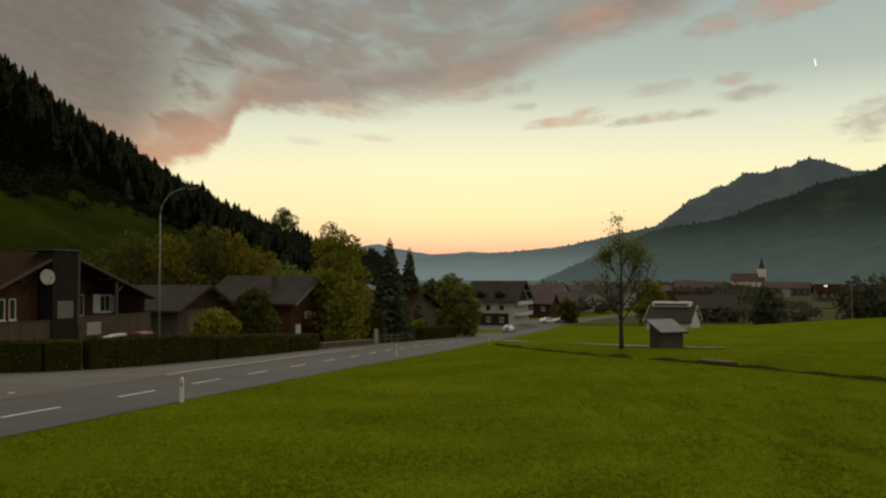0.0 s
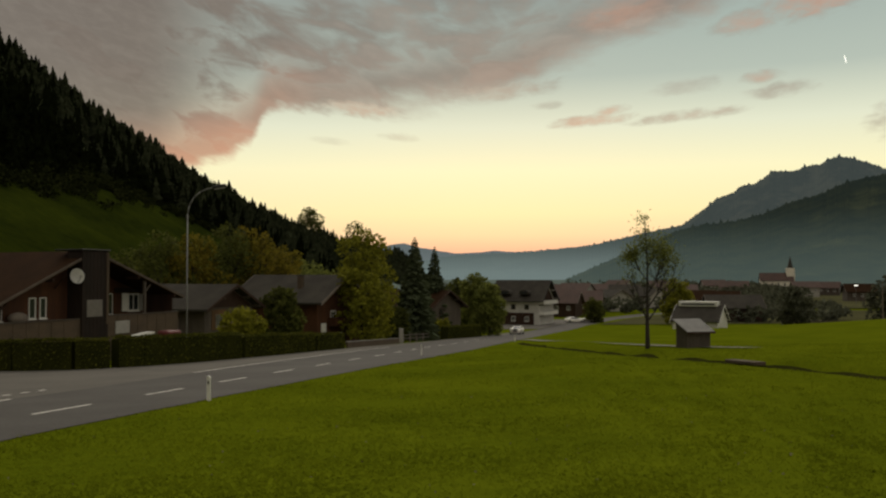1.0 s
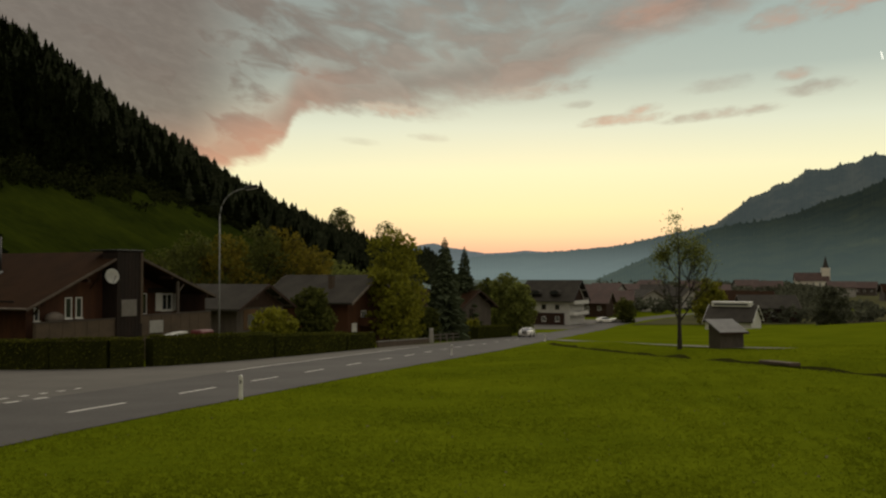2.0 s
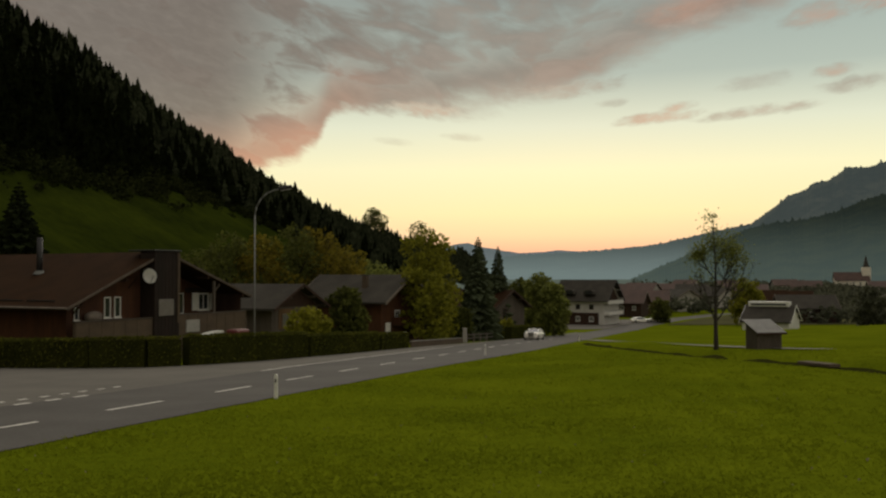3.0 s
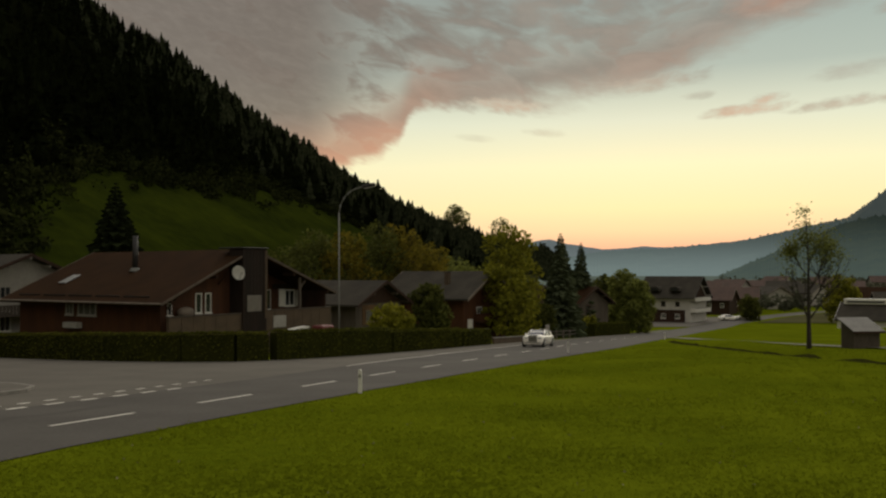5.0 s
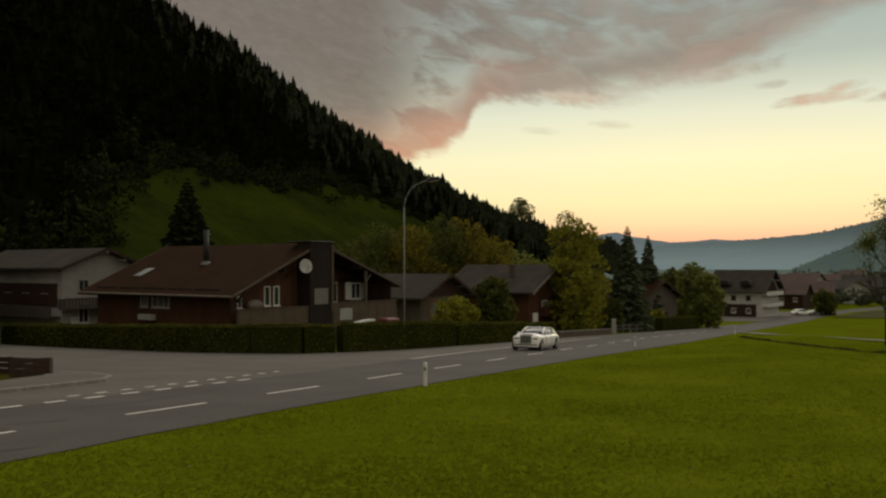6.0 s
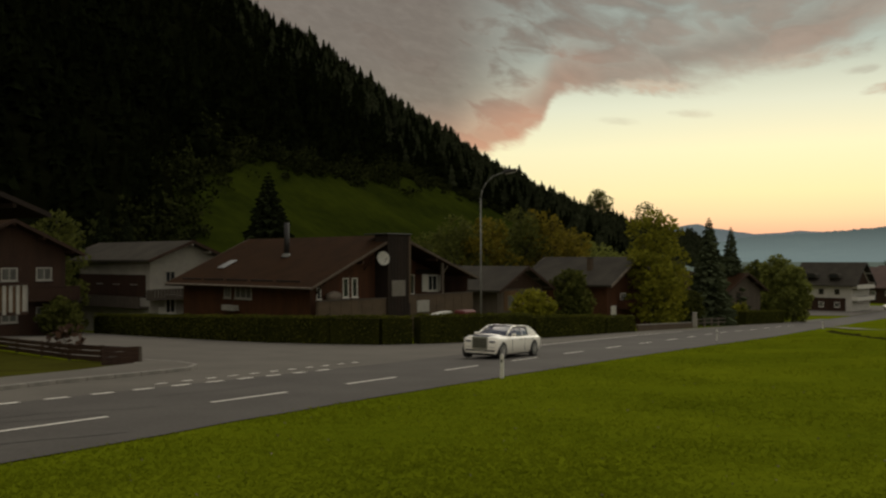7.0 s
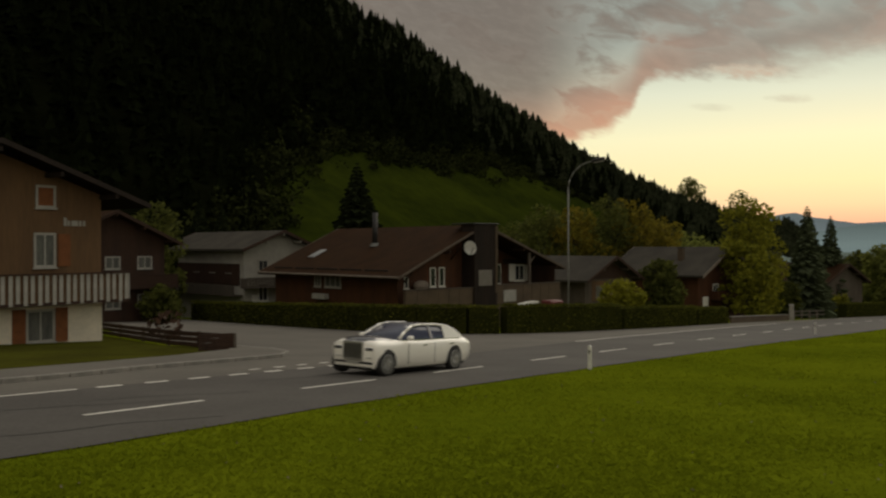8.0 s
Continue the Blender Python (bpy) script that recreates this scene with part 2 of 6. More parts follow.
M = dict(
    meadow=material("meadow_grass", (0.126, 0.150, 0.006), (0.078, 0.100, 0.004), 0.16, 0.95, 0.04, fine=14, spec=0.0),
    blade=material("grass_blades", (0.178, 0.208, 0.008), (0.116, 0.142, 0.006), 0.3, 0.9, island=0.16, spec=0.0, through=0.5),
    asphalt=material("worn_asphalt", (0.108, 0.100, 0.091), (0.076, 0.070, 0.064), 0.25, 0.85, 0.004, fine=40, spec=0.08),
    pavement=material("pale_pavement_asphalt", (0.150, 0.137, 0.118), (0.112, 0.103, 0.090), 0.3, 0.9, 0.004, fine=40, spec=0.08),
    kerb=material("kerb_stone", (0.26, 0.24, 0.21), (0.17, 0.16, 0.14), 2.0, 0.9, 0.01),
    paint=material("road_paint", (0.82, 0.79, 0.71), (0.60, 0.57, 0.51), 1.5, 0.7, 0.0, fine=10),
    gravel=material("gravel_track", (0.24, 0.22, 0.17), (0.16, 0.15, 0.11), 1.0, 0.95, 0.02, fine=12),
    soil=material("dark_ditch_soil", (0.044, 0.044, 0.010), (0.026, 0.028, 0.007), 0.8, 0.95, 0.05, spec=0.0),
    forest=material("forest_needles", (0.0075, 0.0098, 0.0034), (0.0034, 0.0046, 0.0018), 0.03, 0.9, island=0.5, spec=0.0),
    # mixed foliage, its green also raised to imitate haze over the spur
    mixed_wood=material("hazed_mixed_foliage", (0.044, 0.050, 0.026), (0.022, 0.027, 0.014), 0.03, 0.9, island=0.5, spec=0.0, through=0.2),
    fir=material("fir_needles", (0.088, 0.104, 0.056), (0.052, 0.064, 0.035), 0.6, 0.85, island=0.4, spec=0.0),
    # darker copy of the fir needles, with shade mixed into the colour
    fir_shade=material("shade_toned_fir_needles", (0.024, 0.030, 0.012), (0.012, 0.016, 0.007), 0.6, 0.85, island=0.4, spec=0.0),
    leaf_green=material("green_leaves", (0.200, 0.215, 0.050), (0.125, 0.142, 0.034), 0.5, 0.75, island=0.4, spec=0.05, through=0.45),
    leaf_dark=material("dark_leaves", (0.110, 0.118, 0.026), (0.064, 0.072, 0.018), 0.5, 0.8, island=0.4, spec=0.05, through=0.45),
    leaf_yellow=material("yellowing_leaves", (0.240, 0.228, 0.022), (0.150, 0.154, 0.018), 0.4, 0.75, island=0.4, spec=0.05, through=0.45),
    leaf_rust=material("rust_leaves", (0.190, 0.142, 0.018), (0.125, 0.112, 0.015), 0.4, 0.8, island=0.4, spec=0.05, through=0.45),
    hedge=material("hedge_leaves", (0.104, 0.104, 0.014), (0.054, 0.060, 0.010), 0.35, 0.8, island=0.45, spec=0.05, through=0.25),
    hedge_core=material("dark_hedge_core", (0.034, 0.036, 0.007), (0.018, 0.020, 0.005), 0.8, 0.9, 0.03, spec=0.0),
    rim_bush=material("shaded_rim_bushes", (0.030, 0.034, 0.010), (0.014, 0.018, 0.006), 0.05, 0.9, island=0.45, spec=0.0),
    twig=material("reddish_bare_twigs", (0.085, 0.045, 0.026), (0.045, 0.026, 0.016), 2.0, 0.9, island=0.3),
    lamp_pole=plain("pale_galvanised_pole", (0.21, 0.21, 0.19), 0.55, 0.1),
    # same meadow grass, with the slope's dimmer light put into its colour
    pasture=material("shade_darkened_grass", (0.030, 0.039, 0.0045), (0.012, 0.017, 0.003), 0.03, 0.95, 0.2, fine=9, spec=0.0),
    # litter colour is near black because it includes the shade below the trees
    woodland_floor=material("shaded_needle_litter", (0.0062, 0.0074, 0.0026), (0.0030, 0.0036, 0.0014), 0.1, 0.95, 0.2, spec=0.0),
    village_green=material("dull_village_gardens", (0.098, 0.096, 0.044), (0.064, 0.062, 0.032), 0.03, 0.95, fine=6, spec=0.0),
    # leaf colour greyed and lightened to imitate the haze before far trees
    hazy_trees=material("haze_paled_trees", (0.115, 0.118, 0.078), (0.070, 0.075, 0.050), 0.05, 0.9, island=0.4, spec=0.0, through=0.3),
    lawn=material("dull_garden_lawn", (0.064, 0.066, 0.010), (0.038, 0.036, 0.008), 0.4, 0.95, 0.04, fine=12, spec=0.0),
    tar=plain("tar_seam", (0.030, 0.028, 0.026), 0.6, spec=0.2),
    bark=material("tree_bark", (0.045, 0.036, 0.026), (0.020, 0.017, 0.013), 3.0, 0.95, 0.02, stretch=(1, 1, 0.3)),
    timber=material("dark_stained_timber", (0.050, 0.024, 0.013), (0.026, 0.013, 0.008), 1.2, 0.75, 0.01, stretch=(1, 1, 0.15)),
    timber_red=material("red_brown_timber", (0.084, 0.031, 0.011), (0.045, 0.018, 0.008), 1.2, 0.75, 0.01, stretch=(1, 1, 0.15)),
    timber_grey=material("weathered_timber", (0.105, 0.085, 0.066), (0.060, 0.048, 0.038), 1.5, 0.85, 0.01, stretch=(1, 1, 0.2)),
    timber_warm=material("brown_house_boards", (0.148, 0.082, 0.036), (0.098, 0.055, 0.026), 0.9, 0.75, 0.01, stretch=(1, 1, 0.15)),
    shutter=material("orange_brown_shutter_wood", (0.210, 0.075, 0.022), (0.140, 0.050, 0.016), 2.0, 0.7),
    roof_dark=material("near_black_roof_tiles", (0.017, 0.011, 0.007), (0.010, 0.007, 0.005), 0.6, 0.9, 0.03, fine=14, spec=0.02),
    roof_brown=material("brown_roof_tiles", (0.040, 0.020, 0.0095), (0.025, 0.0135, 0.007), 0.6, 0.85, 0.03, fine=14, spec=0.03),
    roof_grey=material("grey_roof_tiles", (0.068, 0.061, 0.050), (0.043, 0.039, 0.033), 0.5, 0.85, 0.03, fine=14, spec=0.03),
    roof_tin=material("dull_tin_sheet", (0.17, 0.165, 0.15), (0.11, 0.105, 0.098), 1.2, 0.6, 0.004, metal=0.2),
    roof_red=material("red_roof_tiles", (0.100, 0.060, 0.048), (0.066, 0.044, 0.037), 0.3, 0.85),
    barge=material("weathered_bargeboard", (0.200, 0.165, 0.130), (0.130, 0.105, 0.085), 1.5, 0.8),
    barge_dim=material("darkened_bargeboard", (0.120, 0.092, 0.068), (0.075, 0.056, 0.042), 1.5, 0.8),
    timber_black=material("blackened_timber", (0.024, 0.014, 0.009), (0.014, 0.009, 0.006), 1.2, 0.8, 0.01, stretch=(1, 1, 0.15)),
    plaster=material("white_plaster", (0.74, 0.66, 0.52), (0.60, 0.54, 0.43), 0.7, 0.9, 0.005),
    plaster_grey=material("grey_plaster", (0.38, 0.36, 0.31), (0.28, 0.26, 0.23), 0.7, 0.9, 0.005),
    plaster_dark=material("brown_grey_plinth", (0.112, 0.080, 0.052), (0.074, 0.053, 0.036), 1.0, 0.9, 0.01),
    pale_wall=material("greyish_white_plaster", (0.56, 0.54, 0.49), (0.45, 0.43, 0.39), 0.7, 0.9, 0.005),
    white=plain("white_paint", (0.72, 0.70, 0.64), 0.5),
    panel_grey=material("dusty_grey_panel", (0.20, 0.18, 0.155), (0.15, 0.135, 0.115), 2.0, 0.8),
    dull=material("dull_white_panel", (0.38, 0.36, 0.32), (0.28, 0.27, 0.24), 2.0, 0.7),
    glass=plain("window_glass", (0.030, 0.034, 0.036), 0.08, spec=0.7),
    curtain=material("curtained_glass", (0.16, 0.16, 0.14), (0.07, 0.07, 0.065), 1.5, 0.15, stretch=(3, 3, 0.4)),
    metal=plain("galvanised_steel", (0.13, 0.13, 0.115), 0.6, 0.1),
    dark=plain("blackened_metal", (0.022, 0.020, 0.019), 0.55, 0.2),
    chrome=plain("chrome", (0.75, 0.75, 0.75), 0.15, 1.0),
    car_white=plain("pearl_white_car_paint", (0.93, 0.89, 0.80), 0.3, coat=0.5, wear=0.97),
    car_dark=plain("midnight_car_paint", (0.030, 0.030, 0.040), 0.22, coat=0.9),
    car_glass=plain("car_glass", (0.030, 0.036, 0.070), 0.06, spec=0.45),
    rubber=plain("tyre_rubber", (0.022, 0.021, 0.020), 0.8),
    rim=plain("alloy_rim", (0.55, 0.54, 0.51), 0.3, 0.8),
    red=plain("red_plastic", (0.13, 0.022, 0.02), 0.5),
    lit=plain("white_glow", (0.9, 0.9, 0.85), 0.4, glow=(1.0, 0.97, 0.85, 1.5)),
    lens=plain("headlamp_lens", (0.35, 0.36, 0.36), 0.1, spec=0.8),
)
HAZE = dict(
    # second colour is the haze, which the surfaces themselves emit
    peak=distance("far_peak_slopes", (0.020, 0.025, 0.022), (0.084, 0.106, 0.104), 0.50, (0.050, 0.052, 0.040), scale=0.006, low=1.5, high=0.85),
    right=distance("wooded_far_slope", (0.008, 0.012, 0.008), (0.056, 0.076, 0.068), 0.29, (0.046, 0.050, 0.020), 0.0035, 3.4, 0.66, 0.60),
    mid=distance("wooded_ridge_mist_glow", (0.014, 0.019, 0.015), (0.092, 0.118, 0.114), 0.70, scale=0.007, low=2.3, high=0.72),
    floor=distance("valley_floor_mist_glow", (0.030, 0.036, 0.020), (0.085, 0.105, 0.095), 0.55, scale=0.01),
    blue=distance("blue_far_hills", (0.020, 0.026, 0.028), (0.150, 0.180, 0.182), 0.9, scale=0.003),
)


# ---- helpers for shapes ----
def mesh_object(name, verts, faces, mat, parent=None, smooth=False):
    me = bpy.data.meshes.new(name)
    me.from_pydata([tuple(v) for v in verts], [], faces)
    me.materials.append(mat)
    me.update()
    if smooth:
        me.shade_smooth()
    ob = new(name, me)
    ob.parent = parent
    return ob


def part(name, bm, mat, parent=None, label="", smooth=False):
    me = bpy.data.meshes.new(name)
    bmesh.ops.recalc_face_normals(bm, faces=bm.faces[:])
    bm.to_mesh(me)
    bm.free()
    me.materials.append(mat)
    if smooth:
        me.shade_smooth()
    ob = new(name, me)
    ob.parent = parent
    return tagged(ob, label)


def thing(name, m, label, category, group="", kind=""):
    ob = new(name)
    ob.matrix_basis = m
    return tagged(ob, label, category, group, kind)


def box(bm, x0, x1, y0, y1, z0, z1, bevel=0.0):
    m = Matrix.Translation(((x0 + x1) / 2, (y0 + y1) / 2, (z0 + z1) / 2)) @ Matrix.Diagonal((abs(x1 - x0), abs(y1 - y0), abs(z1 - z0), 1))
    made = bmesh.ops.create_cube(bm, size=1.0, matrix=m)["verts"]
    if bevel:
        edges = list({e for v in made for e in v.link_edges})
        bmesh.ops.bevel(bm, geom=edges, offset=bevel, segments=1, affect="EDGES")
    return bm


def boxed(*args, bevel=0.0):
    return box(bmesh.new(), *args, bevel=bevel)


def cone(bm, r0, r1, h, m=None, seg=12):
    bmesh.ops.create_cone(bm, cap_ends=True, segments=seg, radius1=r0, radius2=r1, depth=h, matrix=(m or Matrix()) @ Matrix.Translation((0, 0, h / 2)))
    return bm


def tube(bm, a, b, r0, r1, seg=7):
    a, b = Vector(a), Vector(b)
    m = Matrix.Translation(a) @ (b - a).to_track_quat("Z", "Y").to_matrix().to_4x4()
    return cone(bm, r0, r1, (b - a).length, m, seg)


def prism(bm, outline, y0, y1):
    """A closed outline of (x, z) drawn out along y."""
    a = [bm.verts.new((x, y0, z)) for x, z in outline]
    b = [bm.verts.new((x, y1, z)) for x, z in outline]
    n = len(outline)
    bm.faces.new(a)
    bm.faces.new(b[::-1])
    for i in range(n):
        bm.faces.new((a[i], b[i], b[(i + 1) % n], a[(i + 1) % n]))
    return bm


# ---- the lie of the land ----
FLOOR = -10.0
CREST = [(-300, 330), (300, 330), (620, 318), (700, 260), (800, 150), (900, 84), (1100, 70)]  # y, distance of the left crest


def smooth(v, lo, hi):
    t = np.clip((np.asarray(v, float) - lo) / (hi - lo), 0, 1)
    return t * t * (3 - 2 * t)


def base(x, y):
    s = 1.0974 + 0.01906 * np.clip(x, -120, 120) - 0.0549 * y
    return FLOOR + np.logaddexp(0, (s - FLOOR) / 0.9) * 0.9


def hill(x, y):
    d = np.interp(y, [c[0] for c in CREST], [c[1] for c in CREST])
    foot = np.interp(y, [0, 60, 150, 400, 900], [70, 84, 62, 56, 40])
    u = (-np.asarray(x, float) - foot) / np.maximum(d - foot, 10)
    k = np.interp(y, [0, 400, 520, 600, 660, 700, 740, 770, 800, 860, 900], [0.60, 0.565, 0.535, 0.50, 0.445, 0.425, 0.365, 0.338, 0.35, 0.33, 0.37])
    k = k + 0.012 * np.sin(y * 0.06) + 0.010 * np.sin(y * 0.17 + 1)
    top = k * d + 13.5 - 10.5
    rise = np.where(u > 0, np.clip(u, 0, 1) ** 1.25, 0) * top
    return (rise - np.clip(u - 1, 0, 3) * 30) * (1 - smooth(y, 950, 1100))


DITCH_Y = [0, 20, 28, 33.7, 38.6, 43.4, 46, 50.4, 56, 61.7, 71.6, 85, 103.7, 112]
DITCH_X = [26, 21.5, 18.6, 17.07, 16.59, 15.86, 15.33, 14.53, 13.25, 11.81, 10.0, 8.02, 5.77, 4.8]


def ground(x, y):
    x, y = np.asarray(x, float), np.asarray(y, float)
    z = base(x, y)
    # the far field swells gently, past the ditch
    z = z + 1.75 * smooth(x, 32, 88) * smooth(y, 45, 135) * (1 - smooth(y, 155, 205))
    z = z + 0.25 * smooth(x, 10, 26) * smooth(y, 95, 145) * (1 - smooth(y, 155, 205))
    # the ditch between the fields
    dx = x - np.interp(y, DITCH_Y, DITCH_X)
    z = z - 0.46 * np.exp(-(dx / 0.7) ** 2) * (1 - smooth(y, 96, 108)) * smooth(y, 8, 20)
    # the bank past the ditch stands a little higher, and old mowing terraces run along the field
    z = z + 0.30 * smooth(dx, 0.5, 2.2) * (1 - smooth(dx, 3, 8)) * (1 - smooth(y, 90, 108))
    z = z + hill(x, y)
    # the right side of the valley
    far = smooth(x - 0.30 * y, 120, 900)
    return z + far * 60 * smooth(y, 250, 1100)


def gz(x, y):
    return float(ground(x, y))


def spread(*stops):
    out = []
    for a, b, step in stops:
        out += list(np.arange(a, b, step))
    return np.array(out + [stops[-1][1]])


def build_ground():
    xs = spread((-4600, -700, 300), (-700, -340, 40), (-340, -100, 10), (-100, 4, 2.5), (4, 24, 0.4), (24, 80, 3), (80, 400, 20), (400, 4600, 300))
    ys = spread((-600, -40, 60), (-40, 0, 8), (0, 160, 2.5), (160, 320, 8), (320, 1200, 35), (1200, 4700, 300))
    X, Y = np.meshgrid(xs, ys)
    Z = ground(X, Y)
    rough = np.random.RandomState(3).normal(0, 0.012, Z.shape)
    Z = Z + rough * ((Y < 120) & (X > -5))
    V = np.stack([X, Y, Z], -1).reshape(-1, 3)
    w, h = len(xs), len(ys)
    i = (np.arange(h - 1)[:, None] * w + np.arange(w - 1)[None]).ravel()
    F = np.stack([i, i + 1, i + w + 1, i + w], -1)
    ob = mesh_object("ground", V.tolist(), F.tolist(), M["meadow"], smooth=True)
    return tagged(ob, "green mown meadow rolling down to the valley floor", "ground", kind="structure")


build_ground()

# ---- the road ----
AXIS_Y = [-40, 12.6, 19, 25, 31.5, 38.6, 45.5, 53, 61, 69, 80, 93, 114, 155, 190, 230, 265, 300, 330]
AXIS_X = [-20.6, -14.3, -13.5, -12.7, -11.9, -11.1, -10.2, -9.25, -8.2, -7.0, -5.6, -3.8, 0.2, 8.9, 16.5, 27, 41, 62, 90]
NEAR_Y, NEAR_X = [-40, 8.5, 21.3, 29.3, 39.2, 54, 78, 110, 155, 190, 230, 265, 300, 330], [-16.6, -11.6, -10.2, -8.9, -7.3, -4.6, 0.2, 5.4, 13.6, 20.7, 31, 45, 66, 94]
FAR_Y, FAR_X = [-40, 14, 19, 24, 35, 52, 66, 85, 114, 155, 190, 230, 265, 300, 330], [-25.5, -18.8, -18.1, -17.4, -15.9, -14.6, -12.8, -10.0, -4.6, 4.4, 12, 22.8, 37, 58, 86]


def axis(y):
    return float(np.interp(y, AXIS_Y, AXIS_X))


def strip(name, ys, left, right, mat, lift, label, category="", kind="structure", cross=6):
    V, F = [], []
    for y in ys:
        a, b = left(y), right(y)
        for k in range(cross + 1):
            x = a + (b - a) * k / cross
            V.append((x, y, gz(x, y) + lift))
    for j in range(len(ys) - 1):
        for k in range(cross):
            i = j * (cross + 1) + k
            F.append((i, i + 1, i + cross + 2, i + cross + 1))
    return tagged(mesh_object(name, V, F, mat, smooth=True), label, category, kind=kind)


ROAD_YS = spread((-40, 180, 2.0), (180, 330, 3.0))
near_x = lambda y: float(np.interp(y, NEAR_Y, NEAR_X)) + 0.18 * noise.noise((y * 0.35, 3.1, 0)) + 0.08 * noise.noise((y * 1.7, 1.1, 0))
far_x = lambda y: float(np.interp(y, FAR_Y, FAR_X))
strip("road", ROAD_YS, far_x, near_x, M["asphalt"], 0.022, "worn grey two-lane asphalt road", "road")

# pale strip between the road and the hedge, and the mouth of the side road
HEDGE = [(-63, 69.8), (-56.5, 65.9), (-50.5, 62.6), (-38, 56.2), (-33.5, 54.4), (-28, 53.3), (-24.5, 53.6), (-21.6, 57), (-19.9, 61), (-17.3, 71.3), (-14.8, 84), (-12.6, 98)]


def outline_patch(name, pts, mat, lift, label, step=2.0, category="pavement"):
    """A flat patch within an outline, laid on the ground."""
    bm = bmesh.new()
    vs = [bm.verts.new((x, y, 0)) for x, y in pts]
    bm.faces.new(vs)
    lo = [min(p[i] for p in pts) for i in (0, 1)]
    hi = [max(p[i] for p in pts) for i in (0, 1)]
    for i in (0, 1):
        c = lo[i] + step
        while c < hi[i]:
            no = Vector((1, 0, 0)) if i == 0 else Vector((0, 1, 0))
            bmesh.ops.bisect_plane(bm, geom=bm.verts[:] + bm.edges[:] + bm.faces[:], plane_co=no * c, plane_no=no)
            c += step
    for v in bm.verts:
        v.co.z = gz(v.co.x, v.co.y) + lift
    for f in bm.faces:
        if f.normal.z < 0:
            f.normal_flip()
    me = bpy.data.meshes.new(name)
    bm.to_mesh(me)
    bm.free()
    me.materials.append(mat)
    ob = new(name, me)
    return tagged(ob, label, category, kind="structure")


edge_y = [24, 35, 52, 66, 85, 114, 140]
outline_patch("road_margin", [(far_x(y) + 0.3, y) for y in (-14, 0, 14, 19, 24, 30, 40, 52, 66, 85, 114, 150, 185)] + [(far_x(185) - 2, 185), (far_x(150) - 2.2, 150), (far_x(114) - 2.6, 114), (-11.4, 99), (-14.5, 84), (-17, 71.3), (-19.6, 61), (-21.4, 57), (-24.3, 53.2), (-28, 53.0), (-33.5, 54.0), (-38, 55.8), (-50.5, 62.2), (-63, 69.4), (-76, 77.5), (-86, 69), (-64, 57.0), (-43.5, 41.0), (-31.5, 33.6), (-26.2, 32.6), (-24.0, 31.8), (-22.2, 30.2), (-21.3, 28.4), (-21.4, 25.8), (-21.6, 22), (-21.4, 18.3), (-21.5, 16.1), (-23.5, 0), (-25.9, -14)],
              M["pavement"], 0.014, "pale asphalt margin and side road mouth", 4.0)

# raised pavement round the corner garden
outline_patch("pavement", [(-21.2, 28.4), (-21.5, 25.8), (-21.7, 22), (-21.5, 18.3), (-21.6, 16.1), (-23.6, 0), (-26, -14), (-28.0, -14), (-26, 0), (-24.2, 16.1), (-24.2, 22), (-24.4, 26), (-25.2, 30.0), (-26.6, 31.9), (-24.2, 31.5), (-22.4, 30.2)],
              M["pavement"], 0.15, "cracked raised pavement along a garden")


def build_kerb():
    pts = [(-28.5, 32.55), (-26.4, 32.2), (-24.1, 31.6), (-22.3, 30.3), (-21.3, 28.5), (-21.4, 25.8), (-21.6, 22), (-21.4, 18.3), (-21.5, 16.1), (-23.5, 0), (-25.9, -14)]
    fine = []
    for a, b in zip(pts[:-1], pts[1:]):
        n = max(1, int(math.dist(a, b) / 1.0))
        fine += [(a[0] + (b[0] - a[0]) * k / n, a[1] + (b[1] - a[1]) * k / n) for k in range(n)]
    fine.append(pts[-1])
    kerb = thing("kerb", Matrix(), "worn pale kerb stones round the corner", "kerb", kind="structure")
    for a, b in zip(fine[:-1], fine[1:]):
        d = math.dist(a, b)
        ang = math.atan2(b[1] - a[1], b[0] - a[0])
        ob = part("kerb_stone", boxed(0.01, d - 0.01, -0.09, 0.09, -0.12, 0.16, bevel=0.02), M["kerb"], kerb)
        ob.matrix_basis = Matrix.Translation((a[0], a[1], gz(*a))) @ Matrix.Rotation(ang, 4, "Z") @ Matrix.Rotation(-math.atan2(gz(*b) - gz(*a), d), 4, "Y")


build_kerb()


def paint_bar(parent, x0, y0, x1, y1, w):
    """One painted bar from end to end, lying on the road."""
    d = Vector((x1 - x0, y1 - y0)).normalized()
    n = Vector((-d.y, d.x)) * w / 2
    V = [(x0 - n.x, y0 - n.y), (x0 + n.x, y0 + n.y), (x1 + n.x, y1 + n.y), (x1 - n.x, y1 - n.y)]
    mesh_object("painted_bar", [(x, y, gz(x, y) + 0.034) for x, y in V], [(3, 2, 1, 0)], M["paint"], parent)


